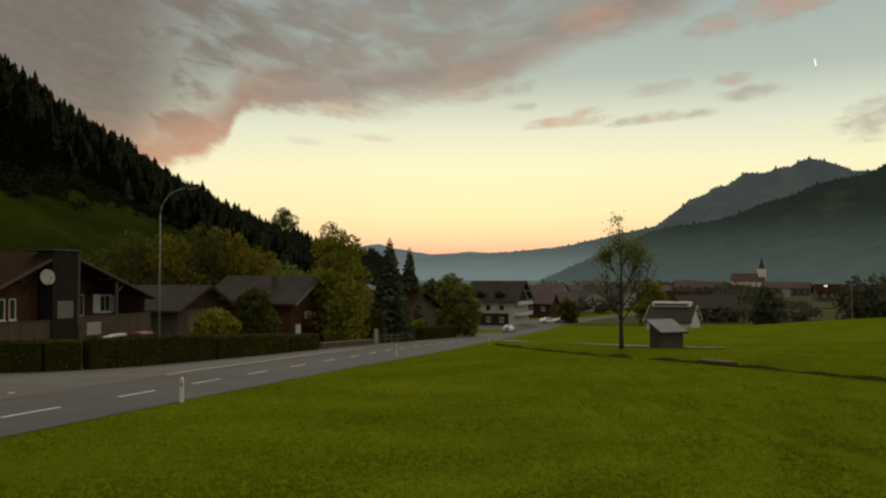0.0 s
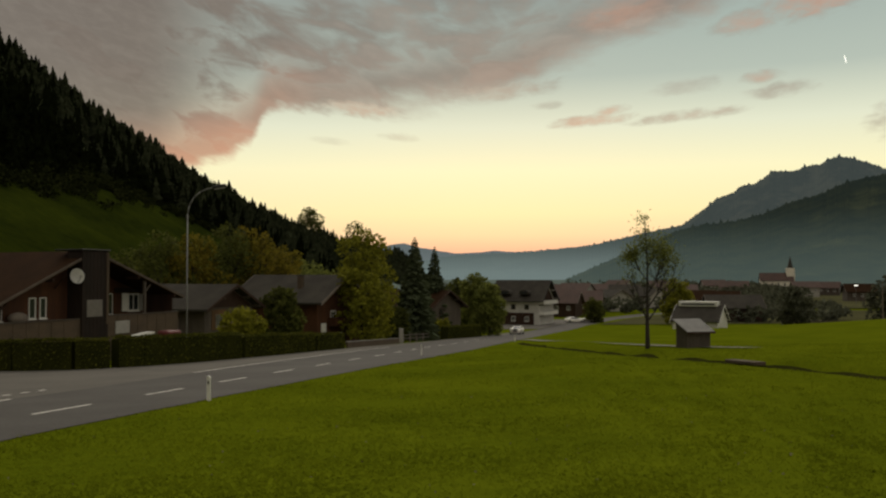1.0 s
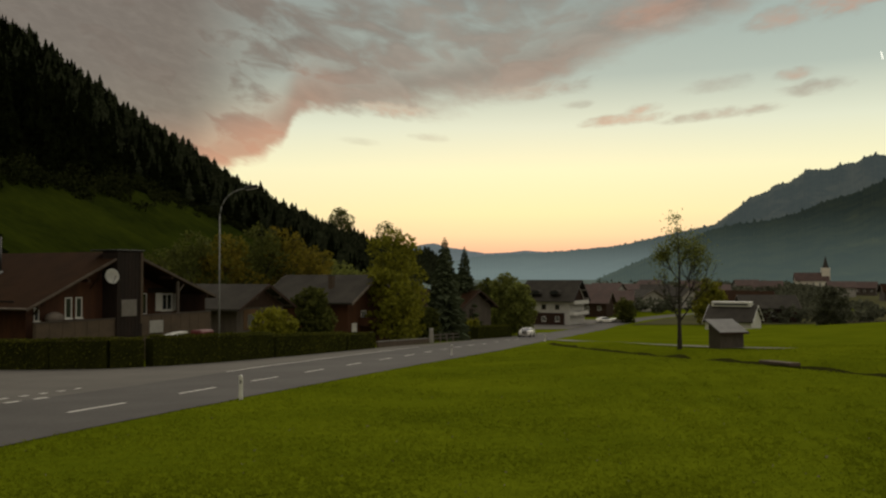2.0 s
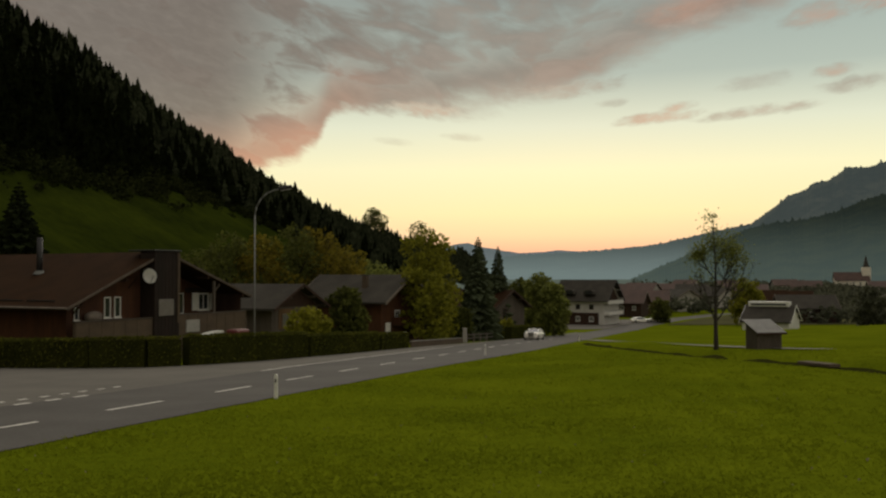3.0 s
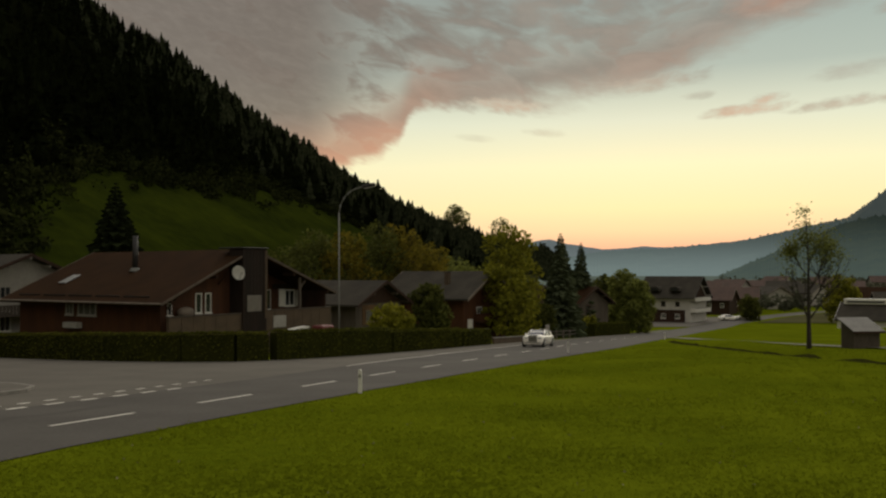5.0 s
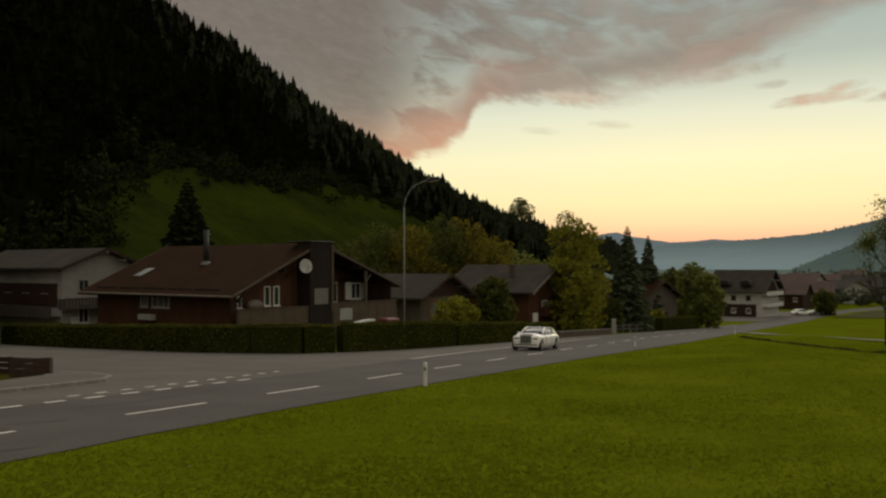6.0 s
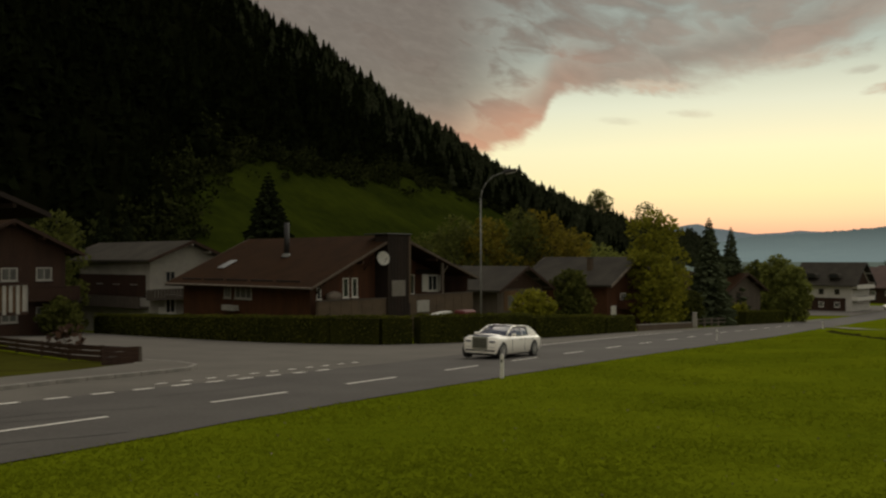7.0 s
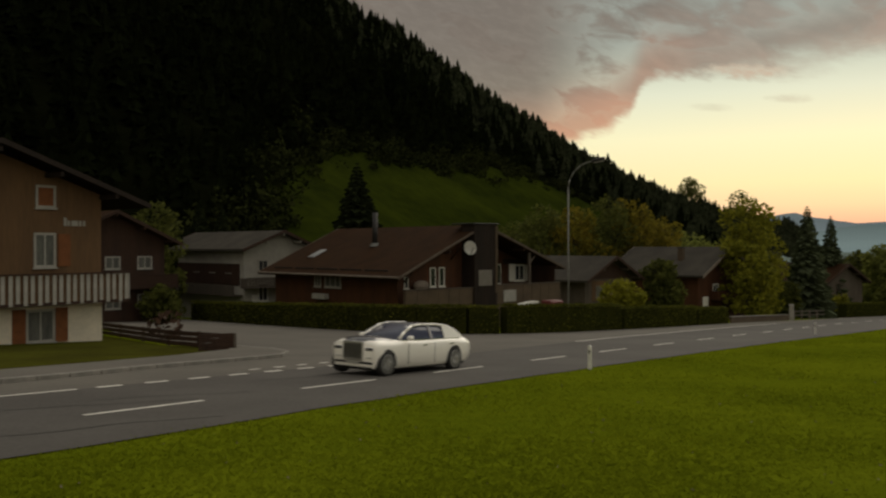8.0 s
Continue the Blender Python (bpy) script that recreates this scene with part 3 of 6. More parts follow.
def build_markings():
    mid = thing("centre_line", Matrix(), "dashed white centre line on the road", "road marking", kind="structure")
    starts = [-1.0, 5.8, 12.6, 19.0, 25.1, 31.9, 38.7, 45.6, 53.0, 60.4, 67.6, 74.6, 81.6, 88.6, 95.6, 102.6, 110, 117, 124]
    for s in starts:
        e = s + 3.1
        paint_bar(mid, axis(s), s, axis(e), e, 0.15)
    give = thing("side_road_line", Matrix(), "short white dashes across the side road mouth", "road marking", kind="structure")
    y = 16.6
    while y < 31.5:
        paint_bar(give, far_x(y) + 0.1, y, far_x(y + 0.75) + 0.1, y + 0.75, 0.2)
        y += 1.5
    y = 23.0
    while y < 36:
        paint_bar(give, far_x(y) - 0.9 - 0.05 * (y - 23), y, far_x(y + 0.5) - 0.9 - 0.05 * (y - 22.5), y + 0.5, 0.18)
        y += 1.2
    side = thing("edge_line", Matrix(), "solid white line on the road edge", "road marking", kind="structure")
    for a, b in ((-38, 15.6), (47, 92)):
        y = a
        while y < b:
            paint_bar(side, far_x(y) + 0.12, y, far_x(y + 2) + 0.12, y + 2, 0.14)
            y += 2


build_markings()

outline_patch("garden_lawn", [(-26.4, 31.6), (-25.1, 29.8), (-24.4, 26), (-24.2, 22), (-24.2, 16.1), (-26, 0), (-40, 0), (-41, 28), (-44, 39.2), (-39.6, 36.8), (-35.4, 34.4), (-31.3, 32.2)], M["lawn"], 0.05, "dull olive lawn before the corner house", category="lawn")


def tar_seams():
    rng = np.random.RandomState(4)
    seams = thing("tar_seams", Matrix(), "thin dark tar seams across the worn asphalt", "road marking", kind="structure")
    for y0, x0, dx, n in ((11.5, -16.8, 0.5, 9), (14.5, -16.2, 0.35, 7), (20, -15.9, 0.25, 8), (9.5, -13.6, 0.3, 9), (27, -11.0, 0.2, 10), (41, -13.3, 0.1, 12)):
        x, y = x0, y0
        for k in range(n):
            a = (x, y)
            x, y = x + dx * 0.6 + rng.normal(0, 0.10), y + 0.5 + rng.normal(0, 0.06)
            w = 0.022
            V = [(a[0] - w, a[1]), (a[0] + w, a[1]), (x + w, y), (x - w, y)]
            mesh_object("tar_seam", [(p, q, gz(p, q) + 0.029) for p, q in V], [(0, 1, 2, 3)], M["tar"], seams)


tar_seams()

# gravel track past the bare tree to the hut
track_mid = [(7.5, 117.5), (9.8, 106), (13.2, 94.5), (15.4, 86), (18.2, 77.9), (20.5, 72.7), (23, 69.5)]
strip("gravel_track", spread((70, 117, 1.5)), lambda y: float(np.interp(y, [p[1] for p in track_mid[::-1]], [p[0] for p in track_mid[::-1]])) - 0.9,
      lambda y: float(np.interp(y, [p[1] for p in track_mid[::-1]], [p[0] for p in track_mid[::-1]])) + 0.9, M["gravel"], 0.09, "narrow pale gravel track across the meadow", "track")
strip("ditch", spread((14, 103, 1.0)), lambda y: float(np.interp(y, DITCH_Y, DITCH_X)) - 0.20 - 0.15 * noise.noise((y * 0.4, 0, 0)),
      lambda y: float(np.interp(y, DITCH_Y, DITCH_X)) + 0.62 + 0.40 * noise.noise((y * 0.3, 5, 0)), M["soil"], 0.13, "dark narrow ditch between two meadows", "ditch", cross=6)


def forest_edge(y):
    """How far up the hillside the pasture reaches, as a share of the slope."""
    e = np.interp(y, [0, 92, 118, 150, 195, 300, 400, 470, 1000], [0.0, 0.03, 0.12, 0.23, 0.30, 0.34, 0.36, 0.13, 0.05])
    return float(e - 0.03 + 0.025 * noise.noise((y * 0.02, 3, 0)) + 0.02 * noise.noise((y * 0.05, 9, 0)))


def slope_point(y, u):
    d = float(np.interp(y, [c[0] for c in CREST], [c[1] for c in CREST]))
    foot = float(np.interp(y, [0, 60, 150, 400, 900], [70, 84, 62, 56, 40]))
    return -(foot + (d - foot) * u)


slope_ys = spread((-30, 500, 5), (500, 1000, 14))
# strip of darkened green that paints the hillside's shade over the meadow
strip("hill_pasture", slope_ys, lambda y: slope_point(y, forest_edge(y) + 0.02), lambda y: slope_point(y, -0.02), M["pasture"], 0.25, "hillside meadow grass, darkened to stand for its shade", "pasture", cross=14)
# dark sheet that paints the spruces' shade on the ground between them
strip("forest_floor", slope_ys, lambda y: slope_point(y, 1.12), lambda y: slope_point(y, forest_edge(y)), M["woodland_floor"], 0.5, "needle litter under the spruces, darkened for their shade", "forest floor", cross=24)


# ---- far mountains ----
def polar(az, r):
    """az: degrees to the left of the valley axis."""
    return -math.sin(radians(az)) * r, math.cos(radians(az)) * r


def mountain(name, r, depth, profile, az0, az1, mat, label, jag=0.05, n=170, teeth=0.0):
    """A long slope whose crest follows a few (azimuth, elevation) stops."""
    rows, V, F = 12, [], []
    for i in range(n + 1):
        az = az0 + (az1 - az0) * i / n
        el = float(np.interp(-az, [-p[0] for p in profile], [p[1] for p in profile]))
        el += jag * (noise.noise((az * 0.9, r * 0.01, 0)) + 0.5 * noise.noise((az * 3.1, r * 0.01, 4)) + 0.25 * noise.noise((az * 9, r * 0.01, 7)))
        el += teeth * (abs(noise.noise((az * 31, r * 0.1, 2))) + 1.3 * max(0.0, noise.noise((az * 4.7, r * 0.1, 5))))
        for j in range(rows + 1):
            f = j / rows
            rr = r - depth * (1 - f)
            top = EYE_Z + r * math.tan(radians(el))
            z = -30 + (top + 30) * f ** 1.15 + (1 - f) * f * 0.25 * top * noise.noise((az * 0.5, f * 3, r * 0.01))
            x, y = polar(az, rr)
            V.append((x, y, z))
    for i in range(n):
        for j in range(rows):
            k = i * (rows + 1) + j
            F.append((k, k + rows + 1, k + rows + 2, k + 1))
    return tagged(mesh_object(name, V, F, mat, smooth=True), label, "mountain", kind="structure")


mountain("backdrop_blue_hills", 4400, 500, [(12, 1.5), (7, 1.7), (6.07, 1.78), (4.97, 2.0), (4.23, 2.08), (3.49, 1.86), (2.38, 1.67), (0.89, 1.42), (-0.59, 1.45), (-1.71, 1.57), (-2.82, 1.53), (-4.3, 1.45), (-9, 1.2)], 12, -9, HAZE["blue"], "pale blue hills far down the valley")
mountain("backdrop_peak", 3600, 900, [(-5, 1.0), (-8, 1.8), (-9.07, 2.1), (-10.87, 2.5), (-12.66, 2.88), (-13.72, 3.1), (-14.25, 3.5), (-15.12, 4.1), (-15.82, 4.74), (-16.85, 5.07), (-17.36, 5.48), (-18.04, 5.57), (-18.55, 5.86), (-19.22, 6.35), (-20.05, 6.25), (-20.7, 6.36), (-21.03, 6.53), (-21.84, 6.58), (-22.32, 6.90), (-22.96, 7.02), (-23.74, 6.84), (-24.36, 6.6), (-25.43, 6.12), (-26.34, 6.14), (-32, 7.2), (-42, 6)], -5, -42, HAZE["peak"], "rounded grey mountain peak, evening haze as painted glow", 0.05, n=900, teeth=0.22)
mountain("backdrop_misty_ridge", 2600, 700, [(4, 0.7), (1.6, 1.15), (0.9, 1.23), (-2, 1.38), (-4.3, 1.52), (-8, 1.9), (-9.8, 2.25), (-11.5, 2.7), (-13.4, 2.9), (-16, 3.0), (-22, 3)], 4, -22, HAZE["mid"], "wooded ridge closing the valley, blue mist as painted glow", 0.06, n=500, teeth=0.10)
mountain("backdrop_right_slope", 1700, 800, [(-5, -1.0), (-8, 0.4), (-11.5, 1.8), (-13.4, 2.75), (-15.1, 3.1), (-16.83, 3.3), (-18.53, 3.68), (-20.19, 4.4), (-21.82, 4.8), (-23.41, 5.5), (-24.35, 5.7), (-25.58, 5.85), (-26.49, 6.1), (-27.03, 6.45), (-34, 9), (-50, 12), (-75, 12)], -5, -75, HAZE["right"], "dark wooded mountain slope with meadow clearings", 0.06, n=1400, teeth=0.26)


# the dull floor of the valley among and behind the far houses
strip("inn_forecourt", spread((208, 264, 4)), lambda y: far_x(y) - 15, lambda y: far_x(y) - 0.1, M["pavement"], 0.09, "grey asphalt forecourt before the inn", "pavement", cross=6)
strip("village_gardens", spread((232, 330, 7)), lambda y: near_x(y) + 3, lambda y: max(near_x(y) + 6, 0.8 * y), M["village_green"], 0.12, "dull gardens past the village road", "ground", cross=8)
strip("valley_floor", spread((345, 420, 12), (420, 1900, 60)), lambda y: 0.04 * y + 14, lambda y: 0.8 * y, M["village_green"], 0.4, "dull gardens and fields between the far houses", "ground", cross=16)
strip("misty_floor", spread((620, 2100, 60)), lambda y: -0.12 * y, lambda y: 0.75 * y, HAZE["floor"], 1.6, "far valley floor, evening mist as painted glow", "ground", cross=16)


# ---- plants ----
def quads(points, size, rng, flat=0.0):
    """Small leaf cards at the points, turned at random."""
    n = len(points)
    a = rng.normal(size=(n, 3))
    a[:, 2] *= 1 - flat
    a /= np.linalg.norm(a, axis=1, keepdims=True) + 1e-9
    b = np.cross(a, rng.normal(size=(n, 3)))
    b /= np.linalg.norm(b, axis=1, keepdims=True) + 1e-9
    s = size * rng.uniform(0.6, 1.4, (n, 1))
    V = np.stack([points - a * s, points + b * s * 0.55, points + a * s, points - b * s * 0.55], 1).reshape(-1, 3)
    F = np.arange(4 * n).reshape(-1, 4)
    return V, F


def crown_points(blobs, n, rng):
    """Points in the outer parts of several overlapping clumps."""
    blobs = np.array(blobs, float)
    w = blobs[:, 3] ** 2
    pick = rng.choice(len(blobs), n, p=w / w.sum())
    d = rng.normal(size=(n, 3))
    d /= np.linalg.norm(d, axis=1, keepdims=True)
    r = blobs[pick, 3:4] * rng.uniform(0.45, 1.08, (n, 1)) ** 0.6
    return blobs[pick, :3] + d * r * np.array([1, 1, 0.9])


def leafy_tree(x, y, h, width, mat, label, seed, leaves=2600, leaf=0.24, low=0.12, name="tree", tall=1.0, group="village trees", sparse=False):
    rng = np.random.RandomState(seed)
    ob = thing(name, pose(x, y, gz(x, y) - 0.1), label, "tree", group)
    bm = bmesh.new()
    tube(bm, (0, 0, 0), (0, 0, h * 0.45), h * 0.025, h * 0.016)
    blobs = []
    k = 15
    for i in range(k):
        f = (i + 0.5) / k
        z = h * (low + (0.93 - low) * f)
        reach = width / 2 * (math.sin(math.pi * min(1, 0.16 + 0.80 * f)) ** 0.7) * 0.62
        a = i * 2.4 + rng.uniform(-0.5, 0.5)
        c = (math.cos(a) * reach, math.sin(a) * reach, z)
        blobs.append((*c, width * rng.uniform(0.17, 0.27) * (0.8 if f > 0.85 else 1)))
        tube(bm, (0, 0, max(h * 0.12, z - reach)), c, h * 0.008, h * 0.003, 5)
    part("trunk", bm, M["bark"], ob)
    for i in range(26):
        b = blobs[rng.randint(k)]
        d = rng.normal(size=3)
        d /= np.linalg.norm(d)
        blobs.append((b[0] + d[0] * b[3], b[1] + d[1] * b[3], max(h * low * 0.7, b[2] + d[2] * b[3] * 0.9), b[3] * rng.uniform(0.3, 0.55)))
    V, F = quads(crown_points(blobs, leaves, rng), leaf, rng)
    crown = mesh_object("crown", V.tolist(), F.tolist(), mat, ob)
    return ob


def fir_tree(x, y, h, width, label, seed, mat=None):
    rng = np.random.RandomState(seed)
    ob = thing("fir_tree", pose(x, y, gz(x, y) - 0.1), label, "conifer", "fir trees")
    part("trunk", tube(bmesh.new(), (0, 0, 0), (0, 0, h * 0.97), h * 0.016, 0.02), M["bark"], ob)
    V, F = [], []
    tiers = 46
    for i in range(tiers):
        f = i / (tiers - 1)
        z = h * (0.05 + 0.93 * f)
        reach = width / 2 * (1 - f) ** 0.8 * rng.uniform(0.82, 1.12) + 0.22
        for j in range(15):
            a = j * 2 * math.pi / 15 + rng.uniform(-0.25, 0.25)
            r = reach * rng.uniform(0.68, 1.1)
            droop = r * rng.uniform(0.18, 0.42)
            ca, sa, w = math.cos(a), math.sin(a), r * 0.20 + 0.12
            n = len(V)
            V += [(0, 0, z), (ca * r * 0.6 - sa * w, sa * r * 0.6 + ca * w, z - droop * 0.45), (ca * r, sa * r, z - droop),
                  (ca * r * 0.6 + sa * w, sa * r * 0.6 - ca * w, z - droop * 0.45), (ca * r * 0.7, sa * r * 0.7, z - droop * 1.5 - 0.1)]
            F += [(n, n + 1, n + 2), (n, n + 2, n + 3), (n + 1, n + 4, n + 2), (n + 3, n + 2, n + 4)]
    mesh_object("needles", V, F, mat or M["fir"], ob)
    return ob


def wood(name, spots, mat, label, seed, slim=0.34):
    """A far conifer wood: many ragged spires in one mesh."""
    rng = np.random.RandomState(seed)
    V, F = [], []
    for x, y, h in spots:
        z0 = gz(x, y) - 0.5
        r0 = h * slim * rng.uniform(0.42, 0.62)
        lean = rng.normal(0, 0.01, 2)
        n = len(V)
        tiers = 9
        for i in range(tiers):
            f = i / tiers
            za, zb = z0 + h * (0.06 + 0.90 * f), z0 + h * min(1.0, 0.06 + 0.90 * (f + 1.9 / tiers))
            r = r0 * (1 - f) ** 0.9 * rng.uniform(0.8, 1.2) + 0.1
            m = 8
            a0 = rng.uniform(0, 6.3)
            k = len(V)
            V.append((x + lean[0] * (zb - z0), y + lean[1] * (zb - z0), zb))
            for j in range(m):
                a = a0 + j * 2 * math.pi / m
                rr = r * (rng.uniform(0.95, 1.35) if j % 2 else rng.uniform(0.35, 0.6))
                V.append((x + math.cos(a) * rr, y + math.sin(a) * rr, za - rng.uniform(-0.03, 0.05) * h))
            F += [(k, k + 1 + j, k + 1 + (j + 1) % m) for j in range(m)]
    return tagged(mesh_object(name, V, F, mat), label, "forest", kind="stuff")


def plant_forest():
    rng = np.random.RandomState(11)
    spots = []
    # the steep wooded side, seeded over its plan, thick along the crest
    while len(spots) < 6500:
        y = rng.uniform(30, 960)
        d = float(np.interp(y, [c[0] for c in CREST], [c[1] for c in CREST]))
        foot = float(np.interp(y, [0, 60, 150, 400, 900], [70, 84, 62, 56, 40]))
        u = rng.uniform(0.0, 0.98)
        if u < forest_edge(y) + 0.02 or (y < 120 and u < 0.12):
            continue
        x = -(foot + (d - foot) * u)
        spots.append((x, y, (9 + 9 * rng.uniform() ** 1.5) * (0.85 if y > 650 else 1) * (0.8 if u > 0.85 else 1) * (1 + 0.5 * noise.noise((x * 0.02, y * 0.02, 0)))))
    for i in range(420):
        y = rng.uniform(60, 930)
        d = float(np.interp(y, [c[0] for c in CREST], [c[1] for c in CREST]))
        spots.append((-d * rng.uniform(0.95, 1.0), y, (4.5 + 8 * rng.uniform() ** 1.8) * (0.8 if y > 650 else 1) * (1 + 0.7 * noise.noise((y * 0.035, 2, 0)))))
    # loose young spruces that break the rim of the pasture
    for i in range(60):
        y = rng.uniform(105, 185)
        spots.append((slope_point(y, forest_edge(y) + 0.012 + abs(rng.normal(0.0, 0.02))), y, rng.uniform(4, 10)))
    near, far = [], []
    for p in spots:
        (far if rng.uniform(340, 640) < p[1] else near).append(p)
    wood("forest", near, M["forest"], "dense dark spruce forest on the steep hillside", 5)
    # farther trees use the mixed foliage colour that has haze in it
    wood("mixed_forest", far, M["mixed_wood"], "mixed green forest on the spur down the valley, paled for haze", 6, slim=0.55)


plant_forest()


def hedge(pts, h, w, label, seed, dense=430):
    rng = np.random.RandomState(seed)
    total = [math.dist(a, b) for a, b in zip(pts[:-1], pts[1:])]
    x0, y0 = pts[0]
    ob = thing("hedge", pose(x0, y0, gz(x0, y0)), label, "hedge")
    P, core = [], bmesh.new()
    z0 = gz(x0, y0)
    for (a, b), d in zip(zip(pts[:-1], pts[1:]), total):
        n = int(d * dense)
        f = rng.uniform(0, 1, n)
        dx, dy = (b[0] - a[0]) / d, (b[1] - a[1]) / d
        side = rng.uniform(-1, 1, n)
        z = rng.uniform(0.02, 1, n)
        face = rng.uniform(0, 1, n)
        side = np.where(face < 0.4, 1.0, np.where(face < 0.55, -1.0, side)) * w / 2
        z = np.where(face >= 0.55, 1.0, z) * h
        x = a[0] + (b[0] - a[0]) * f - dy * side
        y = a[1] + (b[1] - a[1]) * f + dx * side
        wob = np.array([noise.noise((p * 0.5, q * 0.5, 0)) for p, q in zip(x, y)])
        g = ground(x, y) - z0
        P.append(np.stack([x - x0, y - y0, g + z * (1 + 0.07 * wob)], 1) + rng.normal(0, 0.05, (n, 3)))
        steps = max(1, int(d / 4))
        for k in range(steps):
            p = [a[i] + (b[i] - a[i]) * k / steps for i in (0, 1)]
            q = [a[i] + (b[i] - a[i]) * (k + 1) / steps for i in (0, 1)]
            vs = []
            for c in (p, q):
                for s in (-1, 1):
                    for t in (-0.15, h * 0.93):
                        vs.append(core.verts.new((c[0] - dy * s * w * 0.45 - x0, c[1] + dx * s * w * 0.45 - y0, gz(*c) - z0 + t)))
            for idx in ((0, 1, 3, 2), (4, 6, 7, 5), (0, 4, 5, 1), (2, 3, 7, 6), (1, 5, 7, 3), (0, 2, 6, 4)):
                core.faces.new([vs[i] for i in idx])
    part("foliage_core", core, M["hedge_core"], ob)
    V, F = quads(np.concatenate(P), 0.085, rng)
    mesh_object("leaves", V.tolist(), F.tolist(), M["hedge"], ob)
    return ob


hedge(HEDGE[:7] + [(-22.9, 55.0)], 1.85, 0.9, "long clipped green hedge round the corner garden", 1)
hedge([(-22.6, 55.4), (-21.6, 57), (-19.9, 61), (-18.1, 68)], 1.95, 0.9, "clipped green hedge beside the street lamp", 2)
hedge([(-18.0, 68.6), (-16.4, 75.5), (-15.0, 83)], 1.75, 0.9, "clipped yellowish green hedge along the margin", 3)
hedge([(-14.9, 83.6), (-13.4, 92)], 1.6, 0.9, "clipped yellowish green hedge along the margin", 4)
hedge([(-3.6, 132), (-0.4, 143), (1.8, 151)], 2.0, 1.2, "low green hedge by the bend", 5, 120)


# ---- houses ----
def window(parent, m, w, h, frame_mat="white", glass="glass", cross=True, name="window", bars=1):
    """A window with frame and panes; local x across, z up, facing -y."""
    win = new(name)
    win.parent = parent
    win.matrix_basis = m
    bm = bmesh.new()
    t = min(0.12, w * 0.13)
    box(bm, -w / 2, w / 2, -0.07, 0.04, h - t, h)
    box(bm, -w / 2, w / 2, -0.07, 0.04, 0, t)
    box(bm, -w / 2, -w / 2 + t, -0.06, 0.04, t, h - t)
    box(bm, w / 2 - t, w / 2, -0.06, 0.04, t, h - t)
    if cross:
        for k in range(bars):
            c = -w / 2 + w * (k + 1) / (bars + 1)
            box(bm, c - 0.04, c + 0.04, -0.05, 0.03, t, h - t)
    part("frame", bm, M[frame_mat], win)
    part("pane", boxed(-w / 2 + t * 0.8, w / 2 - t * 0.8, -0.02, 0.015, t * 0.8, h - t * 0.8), M[glass], win)
    part("sill", boxed(-w / 2 - 0.06, w / 2 + 0.06, -0.14, 0.03, -0.07, 0.0), M[frame_mat], win)
    return win


FRONT = lambda x, y, z: pose(x, y, z)
LEFT = lambda x, y, z: pose(x, y, z, 0, 0, -90)
RIGHT = lambda x, y, z: pose(x, y, z, 0, 0, 90)


